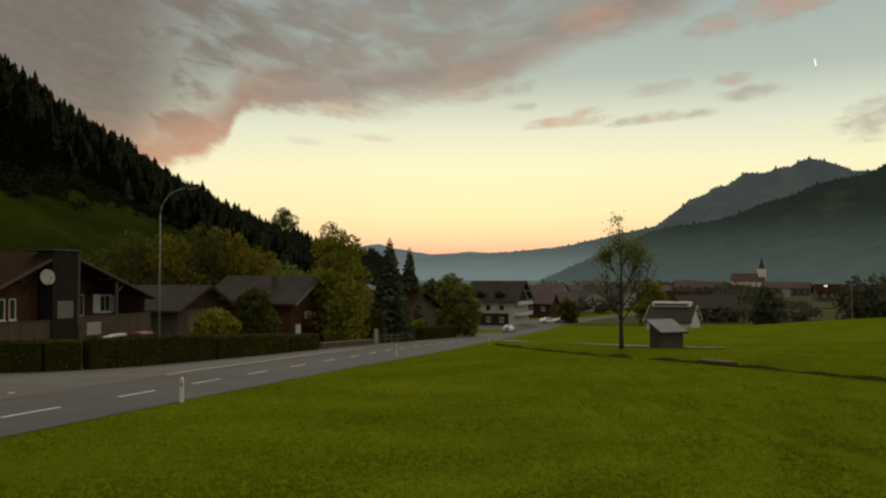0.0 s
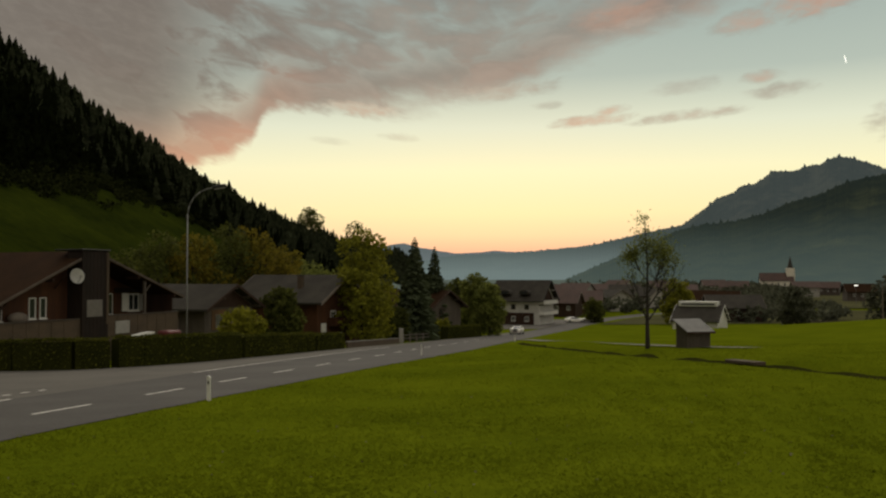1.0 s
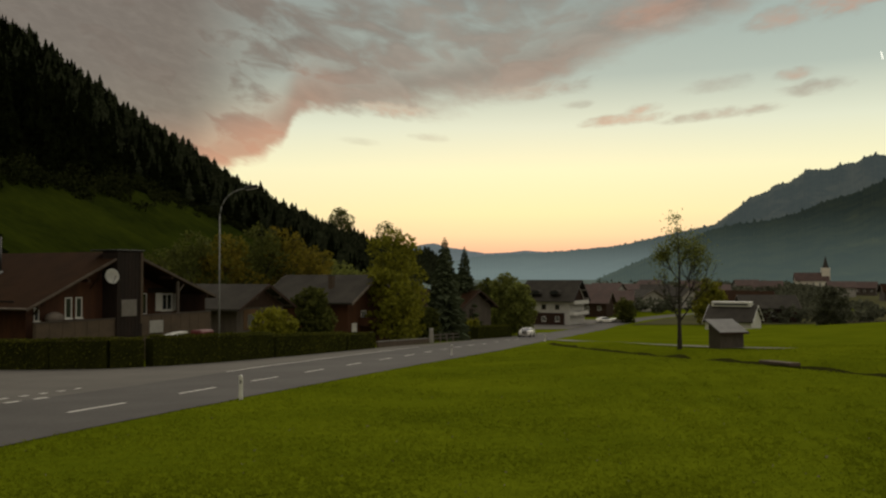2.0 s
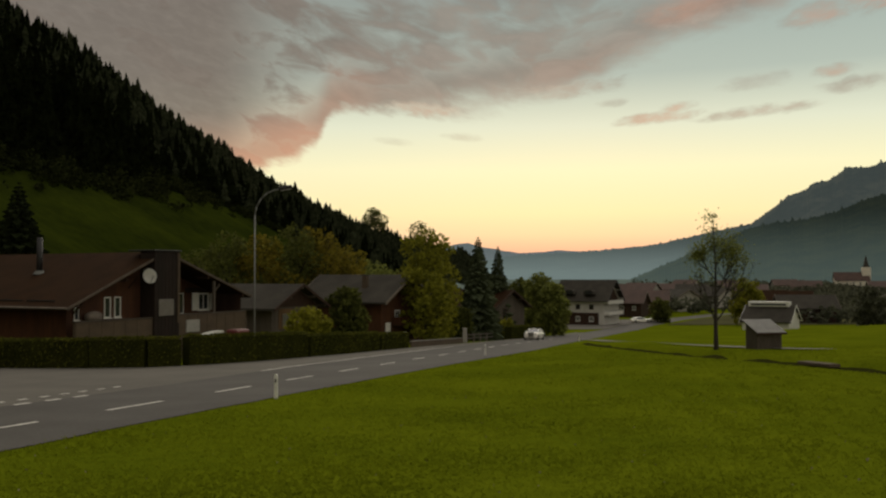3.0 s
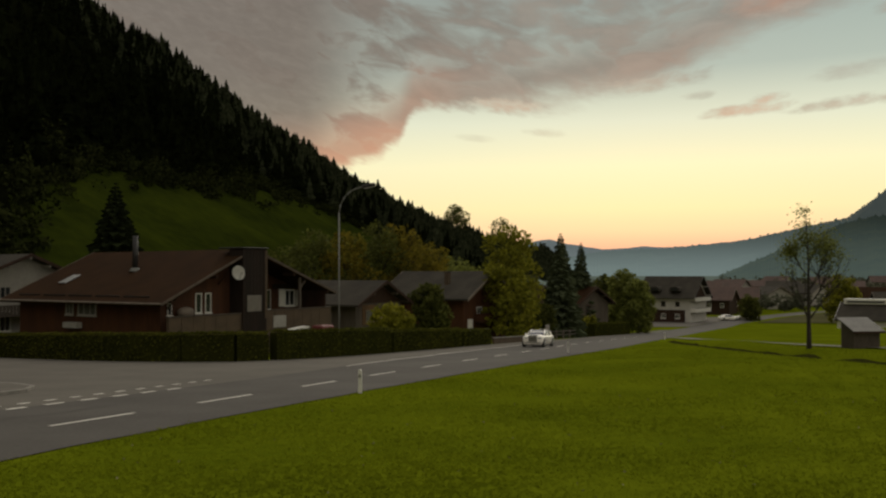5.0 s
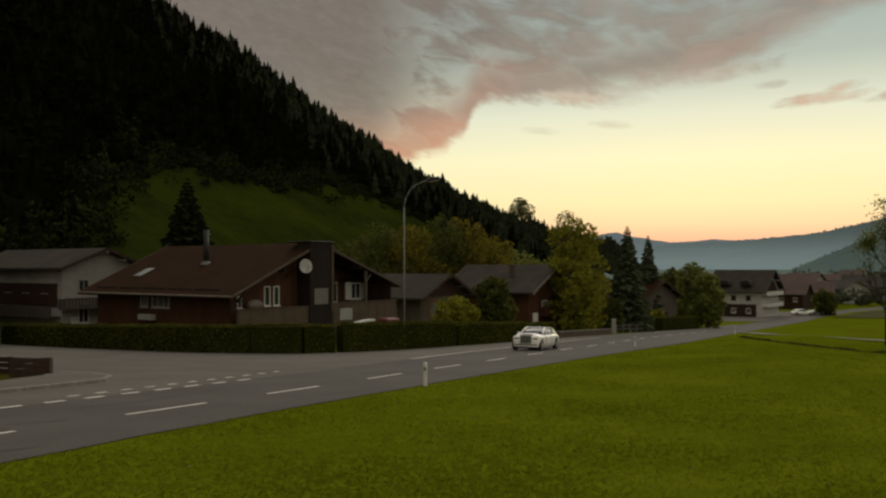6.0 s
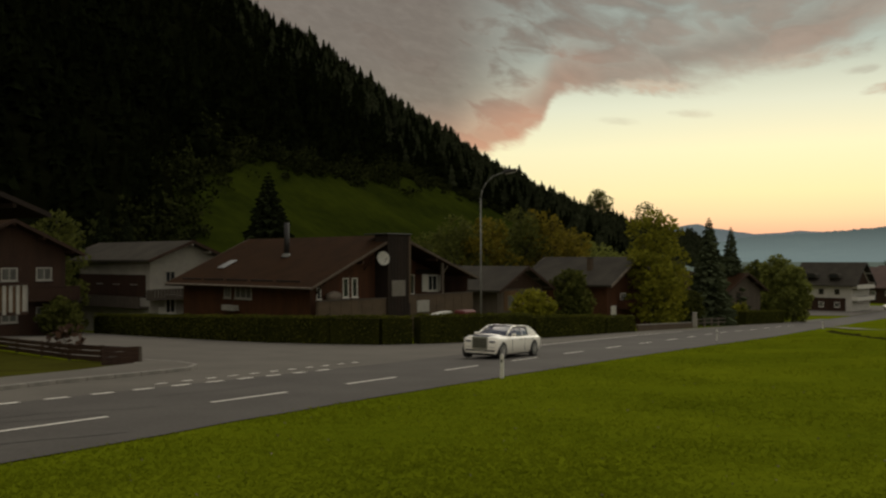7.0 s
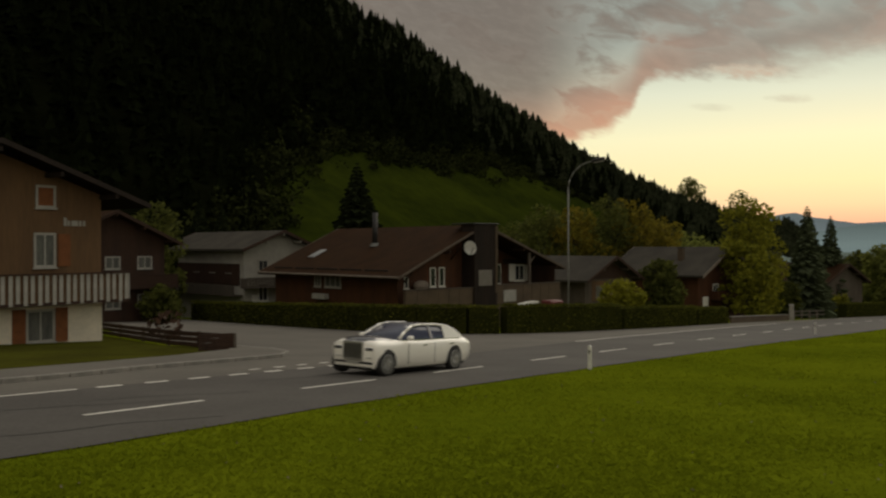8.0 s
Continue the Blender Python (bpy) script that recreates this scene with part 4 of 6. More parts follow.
def house(name, x, y, rz, W, L, eave, ridge, label, wall="timber", roof="roof_brown", over=0.9, front_over=1.2, ridge_x=0.0, eave2=None, plinth=0.0, plinth_mat="plaster", z=None, barge="barge", category="house", group="", chimney=None, purlin=None, board=0.30, niche=None):
    """Front gable faces local -y; W across the gable, L along the ridge, heights over the ground at the front."""
    z = gz(x, y) if z is None else z
    ob = thing(name, pose(x, y, z, 0, 0, rz), label, category, group)
    e2 = eave if eave2 is None else eave2
    wl, wr = -W / 2, W / 2
    k1 = (ridge - eave) / (ridge_x - (wl - over))
    k2 = (ridge - e2) / ((wr + over) - ridge_x)
    t = 0.22
    zl, zr = eave + k1 * over - t, e2 + k2 * over - t
    if niche is None:
        part("wall", prism(bmesh.new(), [(wl, plinth - 0.0 if plinth else -2.5), (wr, plinth if plinth else -2.5), (wr, zr), (ridge_x, ridge - t - 0.05), (wl, zl)], 0, L), M[wall], ob)
    else:
        # the gable wall steps back past niche[0] by niche[1]
        nx, back = niche
        zn = ridge - t - 0.05 - (nx - ridge_x) * (ridge - t - 0.05 - zr) / (wr - ridge_x)
        part("wall", prism(bmesh.new(), [(wl, -2.5), (nx, -2.5), (nx, zn), (ridge_x, ridge - t - 0.05), (wl, zl)], 0, L), M[wall], ob)
        part("loggia_wall", prism(bmesh.new(), [(nx, -2.5), (wr, -2.5), (wr, zr), (nx, zn)], back, L), M[wall], ob)
    if plinth:
        part("plinth", boxed(wl - 0.03, wr + 0.03, -0.03, L + 0.03, -2.5, plinth), M[plinth_mat], ob)
    for nm, x0, z0, x1, z1 in (("roof", wl - over, eave, ridge_x, ridge), ("roof", ridge_x, ridge, wr + over, e2)):
        part(nm, prism(bmesh.new(), [(x0, z0), (x1, z1), (x1, z1 - t), (x0, z0 - t)], -front_over, L + front_over), M[roof], ob)
    for s in (-front_over - 0.06, L + front_over):
        for x0, z0, x1, z1 in ((wl - over - 0.05, eave - 0.02, ridge_x, ridge + 0.03), (ridge_x, ridge + 0.03, wr + over + 0.05, e2 - 0.02)):
            part("bargeboard", prism(bmesh.new(), [(x0, z0 + 0.02), (x1, z1 + 0.02), (x1, z1 - board), (x0, z0 - board)], s, s + 0.06), M[barge], ob)
    for xx, zz in ((wl, zl - 0.12), (ridge_x, ridge - 0.45), (wr, zr - 0.12), (wl / 2, (zl + ridge) / 2 - 0.3), (wr / 2, (zr + ridge) / 2 - 0.3)):
        part("purlin", boxed(xx - 0.09, xx + 0.09, -front_over + 0.05, 0.0, zz - 0.12, zz + 0.12), M[purlin or wall], ob)
    if chimney:
        cx, cy, ch, cw, cm = chimney
        cz = ridge - abs(cx - ridge_x) * (k1 if cx < ridge_x else k2)
        ch_ob = part("chimney", boxed(cx - cw / 2, cx + cw / 2, cy - cw / 2, cy + cw / 2, cz - 0.6, cz + ch), M[cm], ob)
        part("chimney_cap", boxed(cx - cw / 2 - 0.1, cx + cw / 2 + 0.1, cy - cw / 2 - 0.1, cy + cw / 2 + 0.1, cz + ch + 0.05, cz + ch + 0.14), M["dark"], ch_ob)
    return ob


def balcony(ob, x0, x1, y0, y1, z, h, slat="timber_warm", floor_mat="timber", pitch=0.18, gap=0.04, sides=True):
    b = part("balcony", boxed(x0, x1, y0, y1, z - 0.16, z), M[floor_mat], ob)
    part("rail", boxed(x0 - 0.04, x1 + 0.04, y0 - 0.06, y0 + 0.06, z + h, z + h + 0.08), M[floor_mat], b)
    n = int((x1 - x0) / pitch)
    me = None
    for i in range(n):
        c = x0 + (i + 0.5) * (x1 - x0) / n
        if me is None:
            o = part("slat", boxed(-pitch / 2 + gap / 2, pitch / 2 - gap / 2, -0.02, 0.02, -0.12, h), M[slat], b)
            me = o.data
        else:
            o = new("slat", me)
            o.parent = b
        o.matrix_basis = pose(c, y0 + (0.0 if i % 2 else 0.03), z)
    if sides:
        for xs in (x0, x1):
            part("end_panel", boxed(xs - 0.03, xs + 0.03, y0 + 0.05, y1, z, z + h), M[slat], b)
    return b


CHALET_RZ = 67.8  # its front looks towards the road


def main_chalet():
    # the front wall's left corner, then the frame turned so that local -y looks at the road
    W, over, fo = 17.2, 1.0, 1.4
    fx, fy = 0.378, 0.926          # along the front, left to right
    bx, by = -0.926, 0.378         # away from the front
    cx = -32.1 + fx * 9.6 + bx * fo
    cy = 57.7 + fy * 9.6 + by * fo
    z = gz(-27, 62)
    ob = house("chalet", cx, cy, CHALET_RZ, W, 18.2, 1.29 - z, 5.42 - z, "large dark timber chalet with low brown tiled roof behind the hedge", "timber_red", "roof_brown", over, fo, ridge_x=-0.5, eave2=1.76 - z, z=z, category="chalet", purlin="timber", board=0.17, niche=(0.8, 2.0), barge="barge_dim")
    top = 5.42 - z
    zr_wing = 1.76 - z + 0.1
    # dark boarded wing under the gable, with the grey panels
    part("gable_wing", prism(bmesh.new(), [(-1.8, -1), (0.8, -1), (0.8, top + 0.02), (-1.8, top + 0.02)], -1.52, 0), M["timber_black"], ob, "dark boarded wing up to the ridge")
    part("wing_cap", boxed(-1.95, 0.95, -1.66, 1.2, top + 0.02, top + 0.12, bevel=0.03), M["dark"], ob, "dark sheet cap")
    for k in range(7):
        part("board", boxed(-1.79 + k * 0.37, -1.45 + k * 0.37, -1.55, -1.52, 0.4, top - 0.05), M["timber_black"], ob)
    part("wing_post", boxed(0.58, 0.82, -1.60, -1.55, 2.6, top - 0.1), M["plaster_dark"], ob, "grey corner post")
    part("panel", boxed(-1.4, 0.15, -1.62, -1.55, 3.2, 4.5, bevel=0.02), M["panel_grey"], ob, "pale grey panel")
    part("panel", boxed(1.7, 3.2, -1.46, -1.38, 1.75, 2.75, bevel=0.02), M["dull"], ob, "pale grey panel")
    part("loggia_post", boxed(5.1, 5.3, -1.2, -1.0, 3.1, 5.9), M["timber_grey"], ob)
    part("loggia_brace", tube(bmesh.new(), (5.2, -1.1, 4.9), (5.9, -1.1, 5.6), 0.07, 0.07, 6), M["timber_grey"], ob)
    part("end_panel", boxed(8.5, 8.6, -1.1, 2.0, 2.6, zr_wing), M["timber"], ob, "dark boarded end of the loggia")
    part("loggia_lining", boxed(5.0, 8.5, 1.94, 1.99, 4.85, 5.3), M["timber_black"], ob)
    # terrace walls with a coping
    for x0, x1, h in ((-8.9, -1.8, 3.05), (0.8, 9.0, 3.2)):
        w = part("terrace_wall", boxed(x0, x1, -1.35, -1.1, -1.5, h), M["plaster_dark"], ob, "brown grey terrace wall")
        part("coping", boxed(x0 - 0.1, x1 + 0.05, -1.42, -1.04, h, h + 0.07), M["timber_grey"], w)
        for k in range(int((x1 - x0) / 1.1)):
            part("board", boxed(x0 + 0.06 + k * 1.1, x0 + 1.1 + k * 1.1, -1.38, -1.35, 0.4, h - 0.06), M["plaster_dark"], w)
    for xx, w, h, zz in ((-5.0, 0.62, 1.55, 3.2), (-4.05, 0.6, 1.55, 3.2), (-7.75, 0.4, 0.9, 3.15)):
        window(ob, FRONT(xx, 0, zz), w, h, cross=w > 0.8)
    window(ob, FRONT(4.55, 2.0, 3.1), 0.5, 1.75, cross=False)
    window(ob, FRONT(7.2, 2.0, 3.3), 1.3, 1.5)
    part("shutter", boxed(5.8, 6.5, 1.88, 1.95, 3.3, 4.85), M["white"], ob, "white shutter")
    part("shutter", boxed(7.88, 8.4, 1.88, 1.95, 3.3, 4.75), M["dull"], ob, "pale shutter")
    for xx, zz in ((-8.0, 3.6), (-3.0, 5.4)):
        part("bracket", tube(bmesh.new(), (xx, -0.02, zz), (xx, -1.2, zz + 1.0), 0.07, 0.07, 6), M["timber"], ob)
    window(ob, LEFT(-W / 2, 8.8, 2.95), 2.4, 1.05, "dull", "curtain", bars=2)
    window(ob, LEFT(-W / 2, 11.1, 2.95), 1.0, 1.05, "dull", "curtain")
    part("bench", boxed(-W / 2 - 0.5, -W / 2 - 0.05, 9.4, 11.3, 1.95, 2.4), M["dull"], ob)
    # roof light and stove pipe on the left slope
    k = (5.42 - 1.29) / (W / 2 + over - 0.5)
    for yy in (2.5, 6.0, 9.5, 13.0, 16.5):
        c = part("snow_guard", boxed(-W / 2 - 0.2, -W / 2 - 0.15, yy - 1.5, yy + 1.5, 1.29 - z + k * 0.8 - 0.05, 1.29 - z + k * 0.8 + 0.12), M["dark"], ob)
    m = Matrix.Translation((-6.0, 15.1, 5.42 - z - k * 5.5 + 0.03)) @ Matrix.Rotation(-math.atan(k), 4, "Y")
    r = part("roof_light", boxed(-0.8, 0.8, -0.5, 0.5, 0, 0.1, bevel=0.02), M["lens"], ob, "pale roof light")
    r.matrix_basis = m
    pipe = part("stove_pipe", tube(bmesh.new(), (-4.2, 8.7, 5.42 - z - k * 3.7 - 0.3), (-4.2, 8.7, 5.42 - z + 1.2), 0.24, 0.22, 12), M["dark"], ob, "dark stove pipe", smooth=True)
    part("pipe_collar", cone(bmesh.new(), 0.5, 0.3, 0.3, Matrix.Translation((-4.2, 8.7, 5.42 - z - k * 3.7 - 0.1))), M["metal"], pipe)
    part("gutter", tube(bmesh.new(), (-W / 2 - over - 0.07, -fo, 1.25 - z), (-W / 2 - over - 0.07, 19.4, 1.25 - z), 0.08, 0.08, 8), M["barge"], ob)
    # things on the terrace and in the garden
    cushion = bmesh.new()
    bmesh.ops.create_uvsphere(cushion, u_segments=16, v_segments=8, radius=1.0, matrix=Matrix.Diagonal((0.75, 0.5, 0.42, 1)))
    o = part("folded_parasol", cushion, M["barge"], None, smooth=True)
    tagged(o, "folded beige parasol cover on the terrace", "parasol")
    o.matrix_basis = ob.matrix_basis @ pose(-6.7, -0.6, 3.35)
    o = part("garden_sheet", prism(bmesh.new(), [(-1.1, 0.0), (-0.9, 0.18), (0.2, 0.34), (1.0, 0.38), (1.1, 0.25), (0.4, 0.16), (-0.5, 0.0)], -0.35, 0.35), M["white"])
    tagged(o, "white sheet over stacked garden goods", "cover")
    o.matrix_basis = ob.matrix_basis @ pose(1.8, -4.0, 1.55)
    part("stack", boxed(-1.2, 1.2, -0.45, 0.45, -1.6, 0.02), M["timber_grey"], o)
    o = part("red_trailer", boxed(-0.8, 0.8, -0.6, 0.6, 0.5, 2.3, bevel=0.12), M["red"])
    tagged(o, "dark red garden trailer beside the chalet", "trailer")
    o.matrix_basis = pose(-23.8, 69.0, gz(-23.8, 69.0), 0, 0, CHALET_RZ)
    for sx in (-0.6, 0.6):
        part("wheel", cone(bmesh.new(), 0.32, 0.32, 1.3, Matrix.Translation((sx, -0.65, 0.32)) @ Matrix.Rotation(-math.pi / 2, 4, "X"), 16), M["rubber"], o)
    # satellite dish on the wing
    dish = thing("satellite_dish", ob.matrix_basis @ pose(-2.5, -1.65, 6.3, 82, 0, -12), "round white satellite dish on the chalet gable", "satellite dish")
    bm = bmesh.new()
    rings = [[bm.verts.new((math.cos(a * math.pi / 12) * r, math.sin(a * math.pi / 12) * r, 0.16 * (r / 0.6) ** 2)) for a in range(24)] for r in (0.06, 0.25, 0.42, 0.58)]
    for a, b in zip(rings[:-1], rings[1:]):
        for i in range(24):
            bm.faces.new((a[i], a[(i + 1) % 24], b[(i + 1) % 24], b[i]))
    bm.faces.new(rings[0])
    bmesh.ops.solidify(bm, geom=bm.faces[:], thickness=0.02)
    part("reflector", bm, M["white"], dish, smooth=True)
    part("feed_arm", tube(bmesh.new(), (0, -0.55, 0.15), (0, -0.1, 0.6), 0.02, 0.02), M["metal"], dish)
    part("receiver", boxed(-0.05, 0.05, -0.15, -0.05, 0.55, 0.68), M["dull"], dish)
    part("bracket", tube(bmesh.new(), (0, 0, -0.25), (0, 0, 0.0), 0.05, 0.05), M["metal"], dish)
    return ob


main_chalet()


def corner_house():
    # brown boarded house over a white ground floor, its gable to the road
    x0, y0, x1, y1 = -37.9, 28.0, -36.8, 33.6
    d = math.hypot(x1 - x0, y1 - y0)
    ux, uy = (x1 - x0) / d, (y1 - y0) / d
    W = 12.0
    cx, cy = x1 - ux * W / 2, y1 - uy * W / 2
    rz = math.degrees(math.atan2(uy, ux))
    z = gz(-36.8, 33.5)
    ob = house("corner_house", cx, cy, rz, W, 11, 7.35, 10.1, "tall brown boarded house with white ground floor and balcony", "timber_warm", "roof_dark", 1.9, 1.6, plinth=2.35, z=z, barge="timber_black", category="house", purlin="timber_black", board=0.24)
    # balcony across the front
    b = balcony(ob, -W / 2 - 0.5, W / 2 + 0.9, -1.25, 0.0, 2.30, 1.35, "dull", "timber", 0.36, 0.17)
    part("balcony_back", boxed(-W / 2 - 0.5, W / 2 + 0.9, -1.16, -1.13, 2.3, 3.6), M["timber_warm"], b)
    for xx in (2.9, -1.5, -4.6):
        window(ob, FRONT(xx, 0, 4.0), 1.15, 1.75, "dull", "curtain")
        part("shutter", boxed(xx + 0.70, xx + 1.35, -0.06, -0.01, 4.05, 5.7), M["shutter"], ob, "orange brown shutter")
    window(ob, FRONT(2.95, 0, 7.0), 1.05, 1.15, "dull", "shutter", cross=False)
    for xx in (2.65, -1.8):
        window(ob, FRONT(xx, -0.03, 0.25), 1.5, 1.65, "dull", "curtain")
        for s in (-1, 1):
            part("shutter", boxed(xx + s * 1.10 - 0.33, xx + s * 1.10 + 0.33, -0.10, -0.04, 0.2, 1.95), M["shutter"], ob, "orange brown shutter")
    # carved name too small to read: plain bars
    for i, w in enumerate((0.16, 0.12, 0.2, 0.14, 0.12, 0.12)):
        part("letter_bar", boxed(3.9 + i * 0.21, 3.9 + i * 0.21 + w, -0.05, -0.01, 6.12, 6.12 + (0.42 if i == 0 else 0.28)), M["dull"], ob)
    return ob


corner_house()


def village():
    rz = CHALET_RZ
    # grey-roofed neighbour past the lamp
    h = house("neighbour_house", -25.3, 91.8, rz, 8.0, 11, 0.1 - gz(-25, 92), 2.6 - gz(-25, 92), "low house with grey tiled roof and pale timber gable", "timber_grey", "roof_grey", 0.9, 1.1, barge="timber")
    # dark triangle that paints the overhang's shade on the upper gable
    part("gable_boards", prism(bmesh.new(), [(-3.9, 4.6), (3.9, 4.6), (0, 6.6)], -0.06, -0.01), M["timber"], h, "gable top darkened for the roof overhang's shade")
    part("wall_panel", boxed(-2.9, -0.6, -0.05, -0.01, 2.3, 4.4), M["timber_warm"], h, "warm timber panel")
    window(h, FRONT(-1.6, -0.05, 2.6), 1.5, 1.3, "barge", "curtain")
    window(h, FRONT(0.6, 0, 2.6), 0.8, 1.3, "shutter", "curtain")
    window(h, LEFT(-4.0, 4, 2.5), 1.4, 1.0, "barge", "curtain")
    # dark red house behind the round tree
    h = house("red_timber_house", -16.3, 111, rz, 11, 12, 0.2 - gz(-16, 111), 3.6 - gz(-16, 111), "dark red timber house with grey roof and white door", "timber_red", "roof_grey", 0.9, 1.2, chimney=(-3.0, 4.0, 1.4, 0.6, "plaster_dark"))
    window(h, FRONT(-1.8, 0, 3.2), 1.2, 1.2)
    part("door", boxed(-4.6, -3.5, -0.08, 0.0, 0.6, 2.9), M["white"], h, "white door")
    balcony(h, -3.0, 5.4, -1.2, 0, 2.6, 0.95, "timber_red")
    window(h, FRONT(-0.2, 0, 0.4), 1.4, 1.2, "white", "curtain")
    # grey-brown house beyond the firs
    h = house("brown_gable_house", -3.9, 149, rz - 6, 11, 12, -2.0 - gz(-4, 149), 0.95 - gz(-4, 149), "grey-brown gabled house beyond the firs", "timber_grey", "roof_brown", 0.9, 1.0, barge="timber")
    window(h, FRONT(-1.5, 0, 3.9), 1.2, 1.1, "timber", "glass")
    window(h, FRONT(1.8, 0, 1.3), 1.2, 1.1, "barge", "glass")
    # far left: grey house and dark timber house
    z = gz(-57, 76)
    h = house("grey_house", -57.5, 76.6, rz + 2, 8.4, 17, 3.4 - z, 5.4 - z, "grey plastered house with grey roof and balconies", "plaster_grey", "roof_grey", 0.9, 1.3, z=z, barge="timber")
    for xx in (-1.9, 1.5):
        window(h, FRONT(xx, 0, 5.2), 1.2, 1.2, "plaster_grey", "glass")
        window(h, FRONT(xx, 0, 2.0), 1.2, 2.0, "white", "glass")
    balcony(h, -4.6, 3.6, -1.3, 0, 3.6, 0.9, "timber_grey", "timber_grey")
    balcony(h, -5.6, 5.0, -2.2, -1.4, 0.9, 0.9, "timber_grey", "timber_grey")
    # no recess is cut: a dark panel on the wall imitates its shade
    part("loggia", boxed(-4.28, -4.2, 0.8, 16.0, 3.7, 6.0), M["timber"], h, "flat dark panel painted as the loggia's shaded recess")
    part("loggia_parapet", boxed(-5.3, -5.2, 0.2, 16.4, 2.75, 3.75), M["timber_grey"], h)
    part("loggia_floor", boxed(-5.3, -4.2, 0.2, 16.4, 2.6, 2.75), M["timber_grey"], h)
    for xx in (-2.8, 0.2):
        part("door", boxed(xx - 0.45, xx + 0.45, -0.06, 0.0, 0.6, 2.7), M["white"], h, "white door leaf")
    for yy in (3, 6.5, 10):
        window(h, LEFT(-4.2, yy, 5.0), 1.2, 1.1, "dull", "glass")
    z = gz(-61, 60)
    h = house("dark_timber_house", -63.2, 58.8, rz + 6, 11, 12, 4.0 - z, 7.0 - z, "dark red-brown timber house behind the corner garden", "timber", "roof_brown", 1.1, 1.4, z=z, barge="timber")
    for xx in (-3.4, 0.2, 3.4):
        window(h, FRONT(xx, 0, 4.9), 1.5, 1.2, "dull", "curtain")
        window(h, FRONT(xx, 0, 1.2), 1.5, 1.3, "dull", "curtain")
    balcony(h, -5.8, 6.2, -1.3, 0, 3.2, 1.1, "timber", "timber")
    # house up in the trees on the slope
    for x, y, up, s in ((-54, 140, 0.5, 1.0), (-66, 148, 2.0, 0.9)):
        h = house("hillside_house", x, y, rz + 4, 9 * s, 9, 6.2, 8.6, "house with pale balconies among trees on the slope", "timber_warm", "roof_grey", 1.0, 1.3, group="hillside houses")
        for zz in (2.2, 4.6):
            balcony(h, -4.6 * s, 4.6 * s, -1.2, 0, zz, 0.9, "barge", "barge", 0.3)
        for xx in (-2.4, 1.4):
            window(h, FRONT(xx, 0, 5.0), 1.2, 1.2, "white", "curtain")


village()


def inn_built():
    x, y = polar(-3.75, 240)
    z = gz(x, y)
    # turned so that the ridge runs across the view: front gable looks right
    rz = 66
    W, L = 12.0, 13.0
    c, s = math.cos(radians(rz)), math.sin(radians(rz))
    # local y (along the ridge) points left
    ob = house("inn", x + 5.6, y - 2.0, rz, W, L, 6.4, 12.0, "large white and timber inn with dormers at the bend", "pale_wall", "roof_grey", 1.1, 1.4, z=z, barge="dark", category="inn")
    part("ground_floor", boxed(-W / 2 - 0.06, W / 2 + 0.06, 1.5, L + 0.1, -1, 3.3), M["timber"], ob, "dark timber ground floor")
    part("gable_boards", prism(bmesh.new(), [(-W / 2, 6.2), (W / 2, 6.2), (0, 10.9)], -0.05, 0.0), M["timber"], ob, "dark timber gable boards")
    for zz in (2.7, 5.6):
        balcony(ob, -W / 2, W / 2, -1.3, 0, zz, 1.0, "white", "timber", 0.4)
    for yy in (3.5, 7.3, 11.2):
        window(ob, LEFT(-W / 2, yy, 4.2), 1.2, 1.3, "timber", "glass")
        window(ob, LEFT(-W / 2 - 0.06, yy, 1.0), 1.2, 1.3, "white", "glass")
    k = (12.0 - 6.4) / (W / 2 + 1.1)
    for yy in (4.2, 9.6):
        bm = bmesh.new()
        prism(bm, [(-1.5, 0), (1.5, 0), (1.2, 0.75), (0.6, 1.15), (-0.6, 1.15), (-1.2, 0.75)], -2.4, 0.8)
        d = part("dormer", bm, M["roof_grey"], ob, "rounded dormer")
        d.matrix_basis = pose(-W / 2 + 1.9, yy, 8.2, 0, 0, -90)
        part("dormer_window", boxed(-0.9, 0.9, -2.46, -2.4, 0.15, 0.8), M["glass"], d)
    return ob


inn_built()

# ---- trees round the village ----
TREES = [
    # azimuth, range, height, width, leaf, label
    (6.6, 117, 15.9, 9.0, "leaf_yellow", "broad tree with yellowing green leaves", 4200),
    (7.0, 111, 9.6, 7.2, "leaf_yellow", "low round tree turning yellow", 2600),
    (12.2, 100, 7.0, 5.2, "leaf_dark", "round dark green garden tree", 3200),
    (14.6, 84, 4.3, 4.6, "leaf_yellow", "loose yellow-green garden shrub", 1500),
    (-0.6, 162, 12.0, 7.0, "leaf_green", "tall dense green tree", 3000),
    (-1.4, 158, 9.5, 6.5, "leaf_green", "dense green tree by the bend", 2600),
    (0.7, 175, 11.0, 7.0, "leaf_dark", "dark green tree behind the gabled house", 2200),
    (4.9, 123, 5.4, 4.6, "leaf_dark", "dark shrub under the firs", 1400),
    (1.9, 136, 2.8, 4.6, "leaf_yellow", "low yellow-green bush at the garden edge", 1200),
    (-13.4, 235, 12.0, 8.6, "leaf_yellow", "round yellow-green tree behind the hall", 2600),
]
